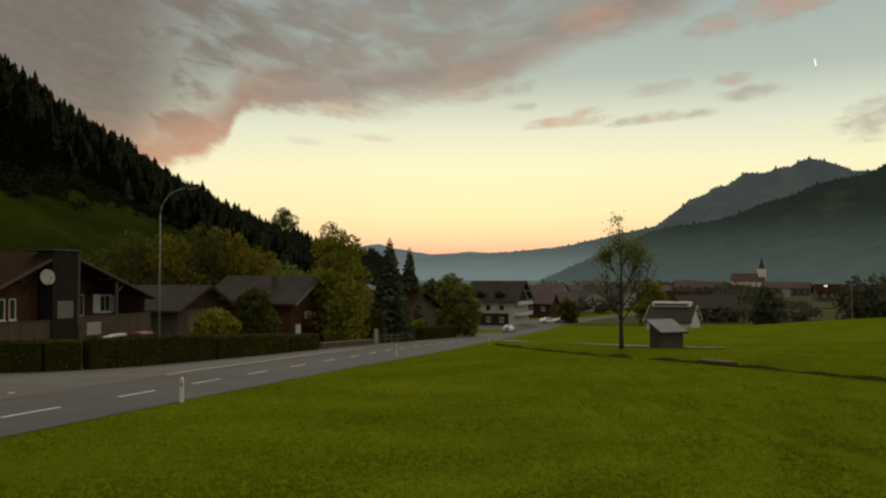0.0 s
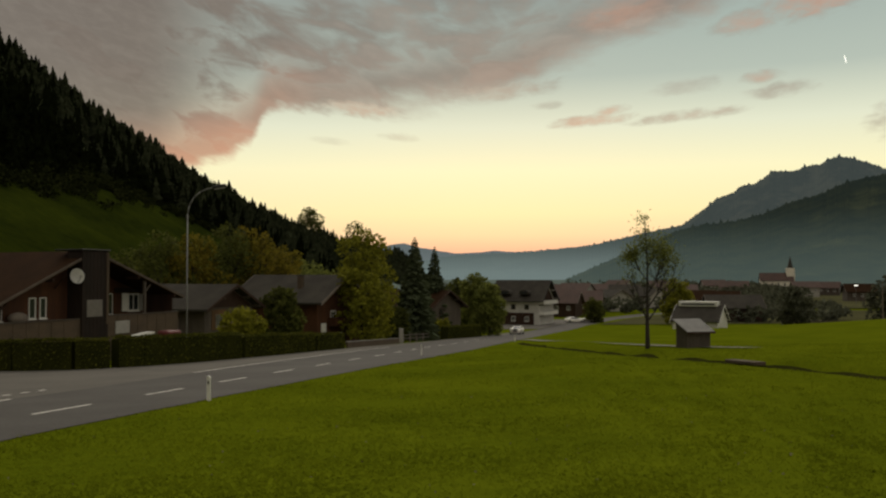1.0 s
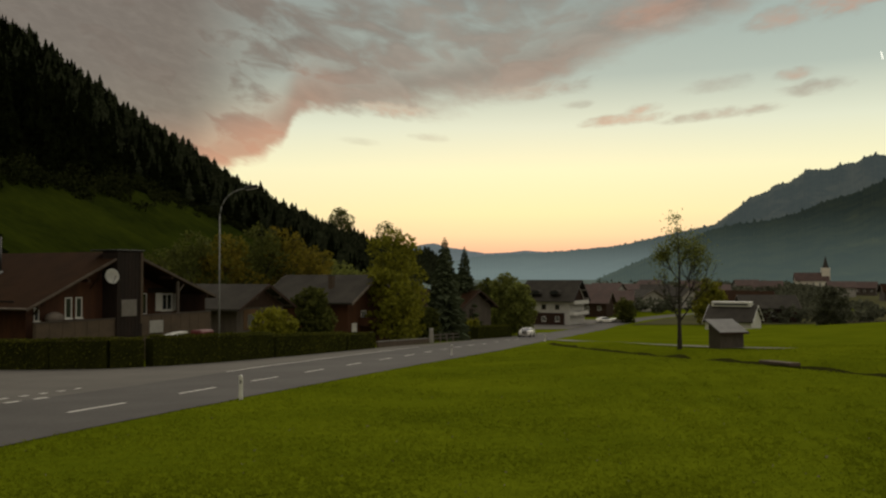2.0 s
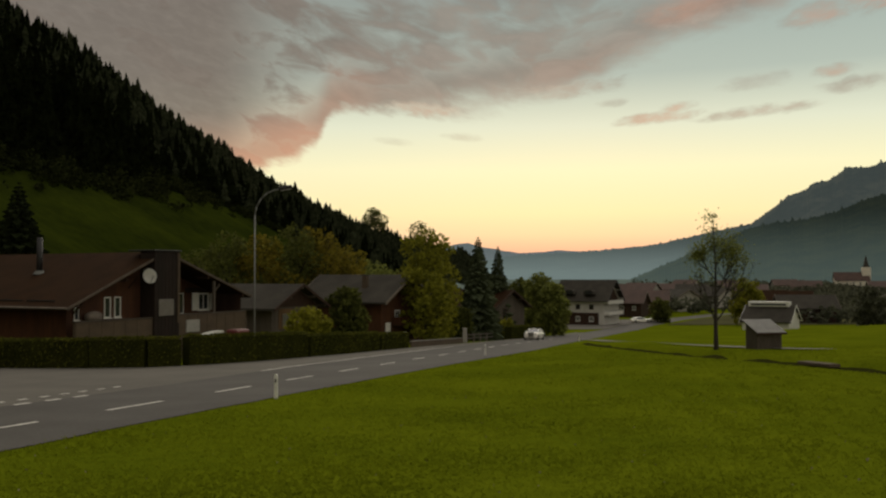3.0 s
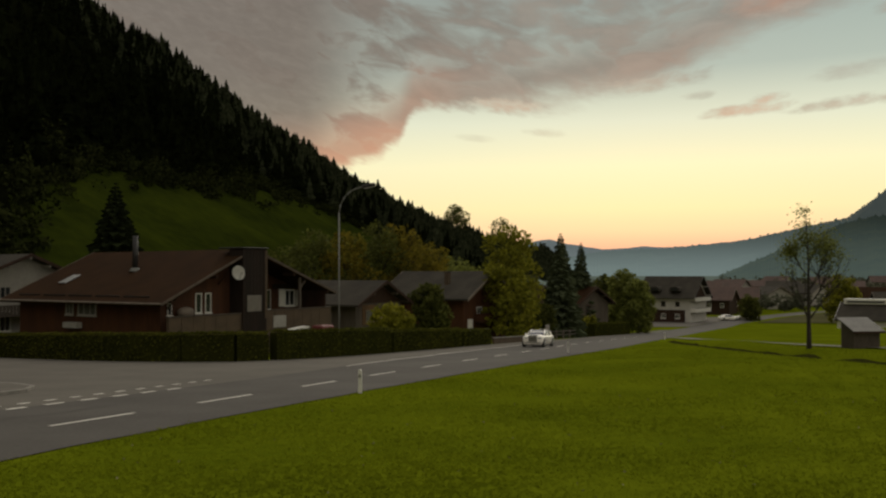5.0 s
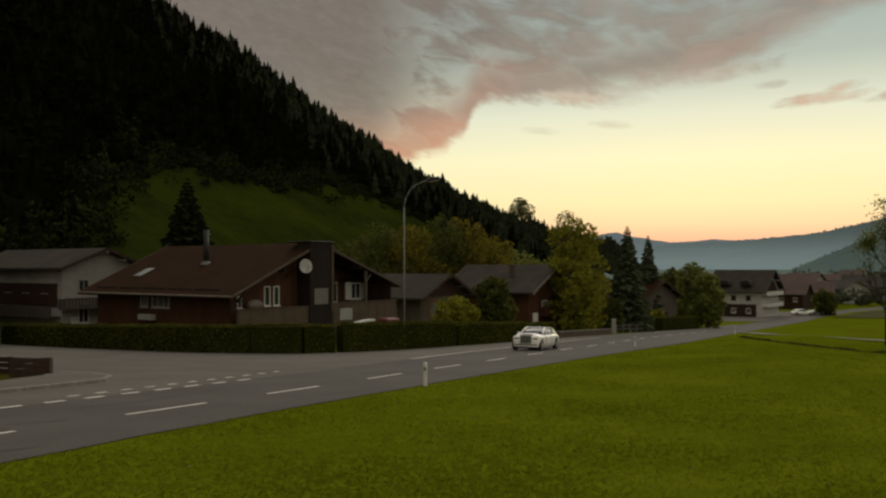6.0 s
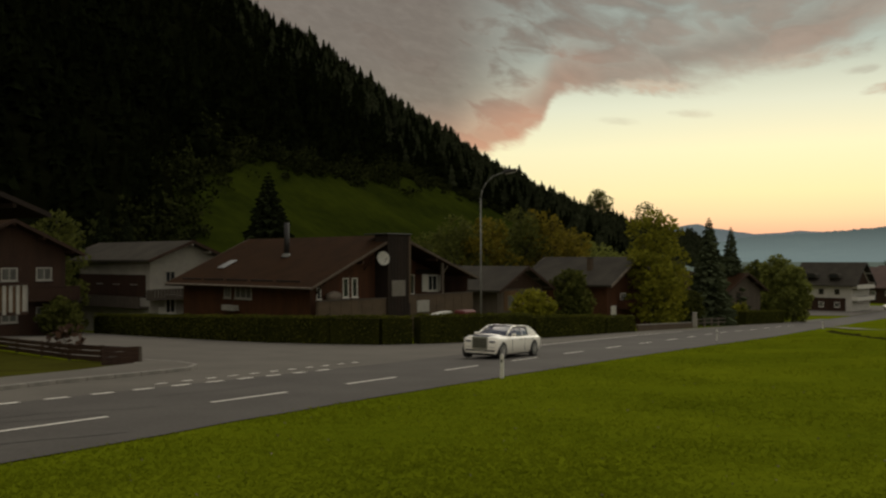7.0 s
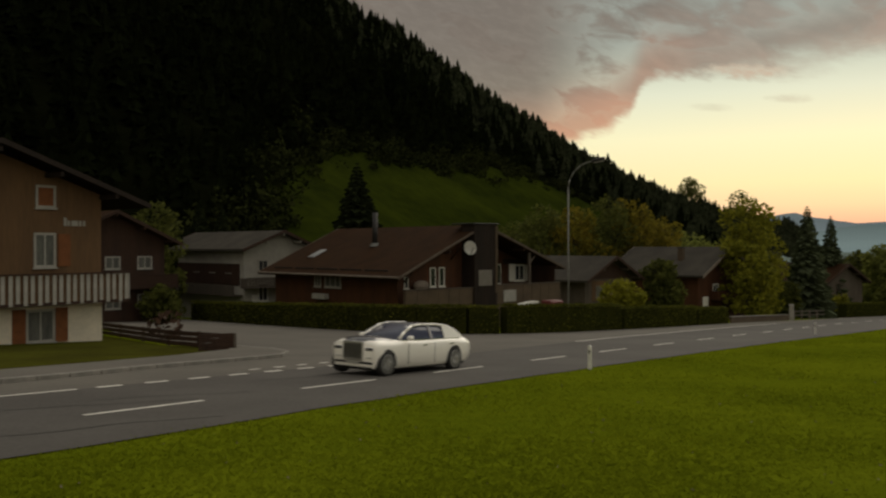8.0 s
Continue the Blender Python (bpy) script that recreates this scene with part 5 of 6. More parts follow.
SLOPE_TREES = [
    (17.6, 125, 16.0, 10.0, "leaf_rust", "large autumn tree turning rust", 3400),
    (15.3, 128, 17.5, 10.0, "leaf_dark", "tall dark autumn tree", 3400),
    (13.6, 130, 17.0, 10.0, "leaf_rust", "large autumn tree turning rust", 3400),
    (11.9, 136, 15.0, 9.5, "leaf_rust", "large autumn tree turning rust", 3000),
    (19.6, 122, 15.5, 9.0, "leaf_dark", "tall dark autumn tree", 3000),
    (21.4, 132, 14.5, 9.0, "leaf_dark", "tall dark autumn tree", 2600),
    (16.2, 150, 15.0, 10.0, "leaf_green", "tall green tree on the slope", 3000),
    (10.2, 150, 10.0, 9.0, "leaf_green", "green tree below the wood", 2400),
    (9.0, 170, 10.0, 9.0, "leaf_green", "green tree below the wood", 2400),
]
FIELD_TREES = [
    (44.4, 95, 13.0, 6.6, "leaf_dark", "dark green tree turning rust", 2600),
    (45.6, 100, 11.0, 7.0, "leaf_dark", "dark tree behind the timber house", 2200),
    (44.2, 86, 3.2, 3.6, "leaf_dark", "green garden shrub by the side road", 1200),
    (43.9, 52, 1.6, 2.3, "twig", "bare reddish shrub by the fence", 90),
    (18.6, 150, 17.0, 10, "leaf_dark", "tall dark autumn tree", 2400),
    (12.8, 152, 16.0, 10, "leaf_rust", "large autumn tree turning rust", 2400),
    (10.9, 158, 15.0, 10, "leaf_green", "green tree below the wood", 2400),
    (9.5, 195, 15.0, 11, "leaf_green", "green tree below the wood", 2000),
    (8.3, 205, 13.5, 11, "leaf_rust", "large autumn tree turning rust", 2000),
    (7.5, 240, 13.0, 11, "leaf_green", "green tree below the wood", 1800),
    (20.6, 175, 16.0, 11, "leaf_dark", "tall dark autumn tree", 2000),
    (22.8, 150, 12.0, 9, "leaf_rust", "large autumn tree turning rust", 1800),
    # the next five trees wear the leaf colour with haze painted in
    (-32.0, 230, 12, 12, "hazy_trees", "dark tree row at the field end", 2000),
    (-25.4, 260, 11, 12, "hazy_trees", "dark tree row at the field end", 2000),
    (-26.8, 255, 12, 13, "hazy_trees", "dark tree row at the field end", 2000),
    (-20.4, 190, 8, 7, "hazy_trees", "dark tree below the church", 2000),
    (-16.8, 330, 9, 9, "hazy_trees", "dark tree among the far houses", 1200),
    (-8.2, 250, 6, 7, "leaf_dark", "dark round shrub by the inn", 1200),
]
for i, (az, r, h, w, leaf, label, n) in enumerate(TREES + SLOPE_TREES + FIELD_TREES):
    x, y = polar(az, r)
    leafy_tree(x, y, h, w, M[leaf], label, 100 + i, n, 0.16 + r * 0.0012, name="shrub" if h < 5 else "tree", low=0.05 if h < 5 else 0.10)
for i, (az, r, h, w) in enumerate([(3.5, 127, 15.4, 7.6), (2.2, 150, 16.0, 6.6), (31.8, 96, 17.6, 11.0), (33.4, 101, 8.0, 6.0), (40.4, 112, 14, 7), (41.8, 118, 15, 7), (43.4, 108, 13, 6), (39.2, 125, 10, 6), (47, 110, 15, 8)]):
    x, y = polar(az, r)
    # firs on the hill side get the shaded needle copy
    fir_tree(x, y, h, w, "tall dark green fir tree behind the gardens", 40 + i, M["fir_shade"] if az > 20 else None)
# two big crowns on the skyline of the wooded spur
for az, r, h, w, s in ((10.3, 822, 25, 24, 1), (7.3, 866, 26, 27, 2)):
    x, y = polar(az, r)
    leafy_tree(x, y, h, w, M["leaf_dark"], "large round tree standing on the wooded skyline", 70 + s, 1100 if s == 2 else 2400, 0.9, name="tree", group="skyline trees")


def bare_tree():
    x, y = 13.3, 65.2
    rng = np.random.RandomState(8)
    ob = thing("bare_tree", pose(x, y, gz(x, y) - 0.1), "slender half-bare tree with sparse leaves beside the hut", "tree")
    bm = bmesh.new()
    tips = []

    def grow(p, d, length, r, depth):
        p = Vector(p)
        q = p + d * length
        tube(bm, p, q, r, r * 0.72, 6)
        tips.append((q, depth))
        if depth == 0 or r < 0.008:
            return
        for k in range(2 if depth < 3 else 3):
            nd = (d + Vector(rng.normal(0, 0.36, 3)) + Vector((0, 0, 0.25))).normalized()
            grow(q, nd, length * rng.uniform(0.62, 0.88), r * 0.62, depth - 1)

    p, d = Vector((0, 0, 0)), Vector((0.0, 0, 1))
    r = 0.19
    for i in range(9):
        q = p + d * 1.03
        tube(bm, p, q, r, r * 0.86, 8)
        r *= 0.84
        if i >= 1:
            for k in range(2):
                a = rng.uniform(0, 6.28) if k else rng.choice([0.2, 3.0, 3.4, -0.3])
                side = Vector((math.cos(a), math.sin(a) * 0.6, 1.35)).normalized()
                grow(q, side, (1.3 if i < 4 else 0.85 if i < 6 else 0.45) * rng.uniform(0.8, 1.15), r * 0.5, 4 if i < 5 else 3 if i < 7 else 2)
        d = (d + Vector((rng.normal(0, 0.03) - d.x * 0.4, rng.normal(0, 0.05), 0))).normalized()
        p = q
    part("trunk", bm, M["bark"], ob)
    P = [t + Vector(rng.normal(0, 0.2, 3)) for t, dep in tips if dep <= 2 for _ in range(3) if rng.uniform() < 0.5]
    P += [t + Vector(rng.normal(0, 0.25, 3)) for t, dep in tips if t.z > 6.5 for _ in range(6)]
    V, F = quads(np.array([tuple(v) for v in P]), 0.085, rng)
    mesh_object("leaves", V.tolist(), F.tolist(), M["leaf_green"], ob)


bare_tree()


# ---- small things ----
def street_lamp():
    x, y = -19.75, 60.8
    ob = thing("street_lamp", pose(x, y, gz(x, y)), "tall grey street lamp with curved arm at the hedge", "street lamp")
    part("pole", tube(bmesh.new(), (0, 0, -0.2), (0.0, 0, 10.5), 0.062, 0.045, 12), M["lamp_pole"], ob, smooth=True)
    bm = bmesh.new()
    pts = [(0, 0, 10.5), (0.13, 0.0, 11.1), (0.45, 0.0, 11.65), (0.9, 0.0, 12.05), (1.4, 0.0, 12.25), (1.9, 0.0, 12.35)]
    for a, b in zip(pts[:-1], pts[1:]):
        tube(bm, a, b, 0.045, 0.04, 10)
    part("arm", bm, M["lamp_pole"], ob, smooth=True)
    head = part("lamp_head", boxed(-0.5, 0.5, -0.17, 0.17, -0.1, 0.14, bevel=0.07), M["dark"], ob, "dark lamp head")
    head.matrix_basis = pose(2.25, 0.0, 12.4, 0, -10, 0)
    part("diffuser", boxed(-0.35, 0.35, -0.12, 0.12, -0.15, -0.1), M["dull"], head)
    part("base", cone(bmesh.new(), 0.16, 0.12, 0.9), M["lamp_pole"], ob)


street_lamp()


def guide_posts():
    first = None
    for x, y in ((-8.75, 29.3), (-3.6, 67.5), (5.9, 111)):
        m = pose(x, y, gz(x, y))
        if first is None:
            first = thing("guide_post", m, "white plastic roadside guide post in the grass edge", "guide post", "guide posts")
            part("post", prism(bmesh.new(), [(-0.06, -0.2), (0.06, -0.2), (0.055, 0.78), (0.0, 0.84), (-0.055, 0.82)], -0.05, 0.05), M["white"], first)
            part("reflector", boxed(-0.025, 0.025, -0.064, -0.05, 0.55, 0.67), M["dark"], first)
        else:
            copy_thing(first, m)


guide_posts()


def hut():
    x, y = 19.0, 74.4
    z = gz(x, y)
    ob = thing("wooden_hut", pose(x, y, z, 0, 0, 18), "small weathered wooden hut with a tin roof in the meadow", "hut")
    part("wall", prism(bmesh.new(), [(-0.85, -0.3), (0.85, -0.3), (0.85, 2.15), (-0.85, 1.45)], -1.1, 1.1), M["timber_grey"], ob).matrix_basis = pose(0, 0, 0, 0, 0, 90)
    for i in range(8):
        part("board", boxed(-1.1 + i * 0.276, -0.85 + i * 0.276, -0.89, -0.855, 0, 1.42), M["timber_grey"], ob)
    # tin roof falling to the front
    part("roof", prism(bmesh.new(), [(-1.25, 1.34), (1.1, 2.31), (1.1, 2.40), (-1.25, 1.43)], -1.32, 1.32), M["roof_tin"], ob, "dull tin roof").matrix_basis = pose(0, 0, 0, 0, 0, 90)
    part("roof_edge", boxed(-1.34, 1.34, -1.30, -1.25, 1.26, 1.42), M["timber"], ob)


hut()


def garden_fence():
    fence = thing("garden_fence", Matrix(), "low dark weathered plank fence round the corner garden", "fence")
    pts = [(-25.6, 30.9), (-28.4, 31.75), (-31.2, 32.7), (-35.2, 35.0), (-39.4, 37.4), (-43.7, 39.9), (-48, 42.6)]
    for a, b in zip(pts[:-1], pts[1:]):
        d = math.dist(a, b)
        m = Matrix.Translation((a[0], a[1], gz(*a))) @ Matrix.Rotation(math.atan2(b[1] - a[1], b[0] - a[0]), 4, "Z") @ Matrix.Rotation(-math.atan2(gz(*b) - gz(*a), d), 4, "Y")
        o = part("post", boxed(-0.07, 0.07, -0.07, 0.07, -0.2, 0.80, bevel=0.01), M["timber_grey"], fence)
        o.matrix_basis = m
        for k in range(3):
            o = part("plank", boxed(0.0, d, 0.05, 0.09, 0.06 + k * 0.25, 0.27 + k * 0.25), M["timber"], fence)
            o.matrix_basis = m
    # the short end panel facing the junction
    m = Matrix.Translation((-25.6, 30.9, gz(-25.6, 30.9))) @ Matrix.Rotation(radians(-125), 4, "Z")
    for k in range(4):
        o = part("plank", boxed(0.0, 1.6, -0.02, 0.02, 0.04 + k * 0.20, 0.22 + k * 0.20), M["timber"], fence)
        o.matrix_basis = m


garden_fence()


# ---- the far village ----
def far_village():
    rng = np.random.RandomState(17)
    spec = [  # azimuth, range, width, length, eave, ridge, turn, wall, roof
        (-7.2, 285, 10, 13, 4.5, 8.0, 70, "timber", "roof_red"), (-8.6, 300, 11, 14, 4.5, 8.2, 80, "timber_red", "roof_red"),
        (-9.9, 330, 9, 12, 5, 8, 20, "plaster_grey", "roof_grey"), (-6.4, 380, 11, 14, 6, 9.5, 85, "plaster_grey", "roof_red"),
        (-7.9, 430, 11, 14, 6, 9.5, 60, "plaster_grey", "roof_red"), (-9.4, 450, 10, 13, 6, 9, 95, "plaster_grey", "roof_red"),
        (-11.0, 420, 10, 13, 6, 9, 75, "plaster_grey", "roof_grey"), (-12.2, 360, 10, 12, 5, 8.5, 40, "plaster_grey", "roof_grey"),
    ]
    spec += [
        (-15.6, 300, 11, 14, 4.5, 8.4, 80, "timber_red", "roof_brown"), (-17.0, 270, 12, 15, 4.5, 8.6, 75, "timber", "roof_brown"),
        (-18.2, 262, 11, 14, 4.0, 7.6, 85, "timber", "roof_grey"), (-14.5, 420, 11, 13, 6, 9, 80, "plaster_grey", "roof_red"),
        (-17.6, 520, 11, 14, 6, 10, 70, "plaster_grey", "roof_red"), (-21.6, 560, 11, 14, 6, 9.5, 80, "plaster_grey", "roof_red"),
        (-22.8, 600, 10, 13, 5, 9, 60, "timber_grey", "roof_red"), (-16.2, 640, 12, 15, 6, 10, 90, "plaster_grey", "roof_red"),
        (-13.2, 560, 12, 15, 6, 10, 90, "plaster_grey", "roof_red"), (-10.4, 600, 12, 15, 6, 10, 50, "plaster_grey", "roof_red"),
        (-24.6, 480, 10, 13, 5, 9, 80, "timber_grey", "roof_brown"),
    ]
    for az, r, W, L, e, h, turn, wall, roof in spec:
        x, y = polar(az, r)
        ob = house("village_house", x, y, turn, W, L, e, h, "distant village house with a tiled gable roof", wall, roof, 0.9, 0.9, group="far village houses")
        for k in range(3):
            window(ob, LEFT(-W / 2, 2.2 + k * L / 3.4, e - 2.2), 1.2, 1.3, "white", "glass")
    # church
    x, y = polar(-20.6, 800)
    ch = house("church", x - 6, y, 78, 13, 26, 8, 15, "white village church with red roof and grey spire", "plaster", "roof_red", 0.6, 0.6, category="church")
    part("tower", boxed(-3.2, 3.2, -1.5, 5, -1, 19), M["plaster"], ch, "white square tower")
    part("spire", cone(bmesh.new(), 3.0, 0.1, 10, Matrix.Translation((0, 1.75, 19)) @ Matrix.Rotation(math.pi / 4, 4, "Z"), 4), M["roof_grey"], ch, "slim grey pointed spire")
    for k in range(4):
        window(ch, LEFT(-6.5, 7 + k * 5, 3), 1.3, 3.5, "plaster_grey", "glass")
    # pale hall behind the hut
    x, y = polar(-16.1, 200)
    hall = house("pale_hall", x, y, 62, 10.0, 9.5, 1.6, 5.0, "low grey hall with white gable and shining ridge lantern", "white", "roof_grey", 0.5, 0.5, z=gz(x, y), barge="white", category="hall")
    part("lantern", boxed(-1.2, 1.2, 0.8, 9.2, 4.6, 5.75, bevel=0.1), M["white"], hall, "white ridge lantern")
    part("lantern_glass", boxed(-1.26, 1.26, 1.4, 8.6, 4.95, 5.3), M["glass"], hall)
    # slab over the ditch
    slab = part("stone_slab", boxed(-1.7, 1.7, -0.32, 0.32, -0.15, 0.04, bevel=0.03), M["plaster_dark"])
    slab.matrix_basis = pose(15.1, 48.2, float(base(15.1, 48.2)) + 0.08, 0, 3, 100)
    tagged(slab, "grey stone slab bridging the meadow ditch", "slab bridge")
    # wooden mast at the field end
    x, y = polar(-25.1, 205)
    mast = part("mast", tube(bmesh.new(), (0, 0, -0.5), (0, 0, 8.5), 0.16, 0.11, 10), M["barge"])
    mast.matrix_basis = pose(x, y, gz(x, y))
    tagged(mast, "pale wooden power mast at the field end", "mast")
    x, y = polar(-23.7, 420)
    far_lamp = thing("street_lamp", pose(x, y, gz(x, y)), "lit white street lamp far across the valley", "street lamp")
    part("pole", tube(bmesh.new(), (0, 0, -0.3), (0, 0, 8.6), 0.12, 0.08), M["metal"], far_lamp)
    part("lamp_head", boxed(-0.7, 0.7, -0.3, 0.3, 8.5, 8.9, bevel=0.1), M["lit"], far_lamp, "glowing lamp head")
    # farm track wall with rails on the right
    x, y = polar(-21.3, 210)
    rail = thing("field_fence", pose(x, y, 0), "long low timber fence at the field end", "fence")
    for k in range(9):
        px, py = x - 6 + k * 1.8, y
        o = part("post", boxed(-0.08, 0.08, -0.08, 0.08, -0.3, 1.2), M["timber_grey"], rail)
        o.matrix_basis = pose(px - x, py - y, gz(px, py))
    part("rail", prism(bmesh.new(), [(-6.1, gz(x - 6, y) + 0.9), (8.5, gz(x + 8.4, y) + 0.9), (8.5, gz(x + 8.4, y) + 1.15), (-6.1, gz(x - 6, y) + 1.15)], -0.05, 0.05), M["timber_grey"], rail)
    # round clumps of trees between the houses
    V, F, n = [], [], 0
    for i in range(900):
        az, r = rng.uniform(-46, 6) if i < 420 else rng.uniform(-24, -6.5), 250 + 620 * rng.uniform(0, 1) ** 1.0
        x, y = polar(az, r)
        if -6.5 < az < -1.0 and r < 270 or (r < 300 and az > -14 and rng.uniform() < 0.6) or abs(x - axis(min(y, 329))) < 12 or (az < -20 and r > 290):
            continue
        s = rng.uniform(1.6, 3.6) * (1 + r / 2000)
        c = np.array([x, y, gz(x, y) + s * 0.8])
        blobs = [(*(c + rng.normal(0, s * 0.5, 3) * [1.6, 1, 0.6]), s * rng.uniform(0.4, 0.8)) for _ in range(6)]
        v, f = quads(crown_points(blobs, 90, rng), 0.5 + r * 0.0009, rng)
        V.append(v)
        F.append(f + n)
        n += len(v)
    tagged(mesh_object("far_trees", np.concatenate(V).tolist(), np.concatenate(F).tolist(), M["hazy_trees"]), "clumps of trees between the far houses, paled for haze", "trees", kind="stuff")


far_village()


def contrail():
    x, y = polar(-23.3, 4000)
    # the streak borrows the lamp's emission for its brightness against the sky
    o = part("contrail", prism(bmesh.new(), [(-5, 15), (-2.2, 9), (1, -4), (5, -15), (1.5, -4.5), (-2.4, 8), (-4.6, 13)], -2, 2), M["lit"])
    o.matrix_basis = pose(x, y, EYE_Z + 4000 * math.tan(radians(12.7)), 0, 0, 23)
    tagged(o, "short white contrail streak in the evening sky", "contrail", kind="structure")


contrail()


def margin_fence():
    fence = thing("margin_fence", Matrix(), "low timber rail fence before the village gardens", "fence")
    pts = [(-8.4, 112.6), (-7.0, 118.6), (-5.6, 124.8)]
    for a, b in zip(pts[:-1], pts[1:]):
        d = math.dist(a, b)
        m = Matrix.Translation((a[0], a[1], gz(*a))) @ Matrix.Rotation(math.atan2(b[1] - a[1], b[0] - a[0]), 4, "Z") @ Matrix.Rotation(-math.atan2(gz(*b) - gz(*a), d), 4, "Y")
        for off in (0.0, d / 2):
            o = part("post", boxed(off - 0.08, off + 0.08, -0.08, 0.08, -0.2, 1.15, bevel=0.01), M["barge"], fence)
            o.matrix_basis = m
        for zz in (0.5, 0.95):
            o = part("rail", boxed(0.0, d, -0.11, -0.07, zz, zz + 0.14), M["timber_grey"], fence)
            o.matrix_basis = m
    # pale gate pier
    x, y = -8.6, 112.0
    pier = part("gate_pier", boxed(-0.25, 0.25, -0.25, 0.25, -0.3, 1.9, bevel=0.03), M["plaster_grey"])
    pier.matrix_basis = pose(x, y, gz(x, y))
    tagged(pier, "pale square gate pier at the hedge end", "gate pier")


margin_fence()


def garden_wall():
    """Low grey wall between the last hedge and the gate pier."""
    wall = thing("garden_wall", Matrix(), "low weathered grey garden wall along the margin", "wall")
    pts = [(-13.0, 93.4), (-11.6, 99.2), (-10.2, 105.2), (-8.9, 111.4)]
    for a, b in zip(pts[:-1], pts[1:]):
        d = math.dist(a, b)
        m = Matrix.Translation((a[0], a[1], gz(*a))) @ Matrix.Rotation(math.atan2(b[1] - a[1], b[0] - a[0]), 4, "Z") @ Matrix.Rotation(-math.atan2(gz(*b) - gz(*a), d), 4, "Y")
        o = part("wall_section", boxed(0.02, d - 0.02, -0.12, 0.12, -0.2, 0.62, bevel=0.02), M["plaster_dark"], wall)
        o.matrix_basis = m
        o = part("coping", boxed(0.0, d, -0.17, 0.17, 0.62, 0.70, bevel=0.02), M["kerb"], wall)
        o.matrix_basis = m


garden_wall()


def hillside_bushes():
    """Bushes and young trees that blur the rim between pasture and wood."""
    rng = np.random.RandomState(31)
    V, F, n = [], [], 0
    for i in range(290):
        y = rng.uniform(108, 480)
        x = slope_point(y, forest_edge(y) + rng.normal(0.0, 0.016) + 0.004)
        s = rng.uniform(1.4, 3.6)
        c = np.array([x, y, gz(x, y) + s * 0.7])
        blobs = [(*(c + rng.normal(0, s * 0.45, 3) * [1, 1.5, 0.8]), s * rng.uniform(0.4, 0.8)) for _ in range(5)]
        v, f = quads(crown_points(blobs, 80, rng), 0.55, rng)
        V.append(v)
        F.append(f + n)
        n += len(v)
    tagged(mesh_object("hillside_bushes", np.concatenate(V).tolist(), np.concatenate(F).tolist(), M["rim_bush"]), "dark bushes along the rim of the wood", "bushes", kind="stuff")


hillside_bushes()


# ---- the car ----
def loft(sections, close=True):
    """Skin over cross sections given as lists of (x, y, z)."""
    bm = bmesh.new()
    rows = [[bm.verts.new(p) for p in s] for s in sections]
    for a, b in zip(rows[:-1], rows[1:]):
        for i in range(len(a) - 1):
            bm.faces.new((a[i], a[i + 1], b[i + 1], b[i]))
    if close:
        bm.faces.new(rows[0][::-1])
        bm.faces.new(rows[-1])
    return bm


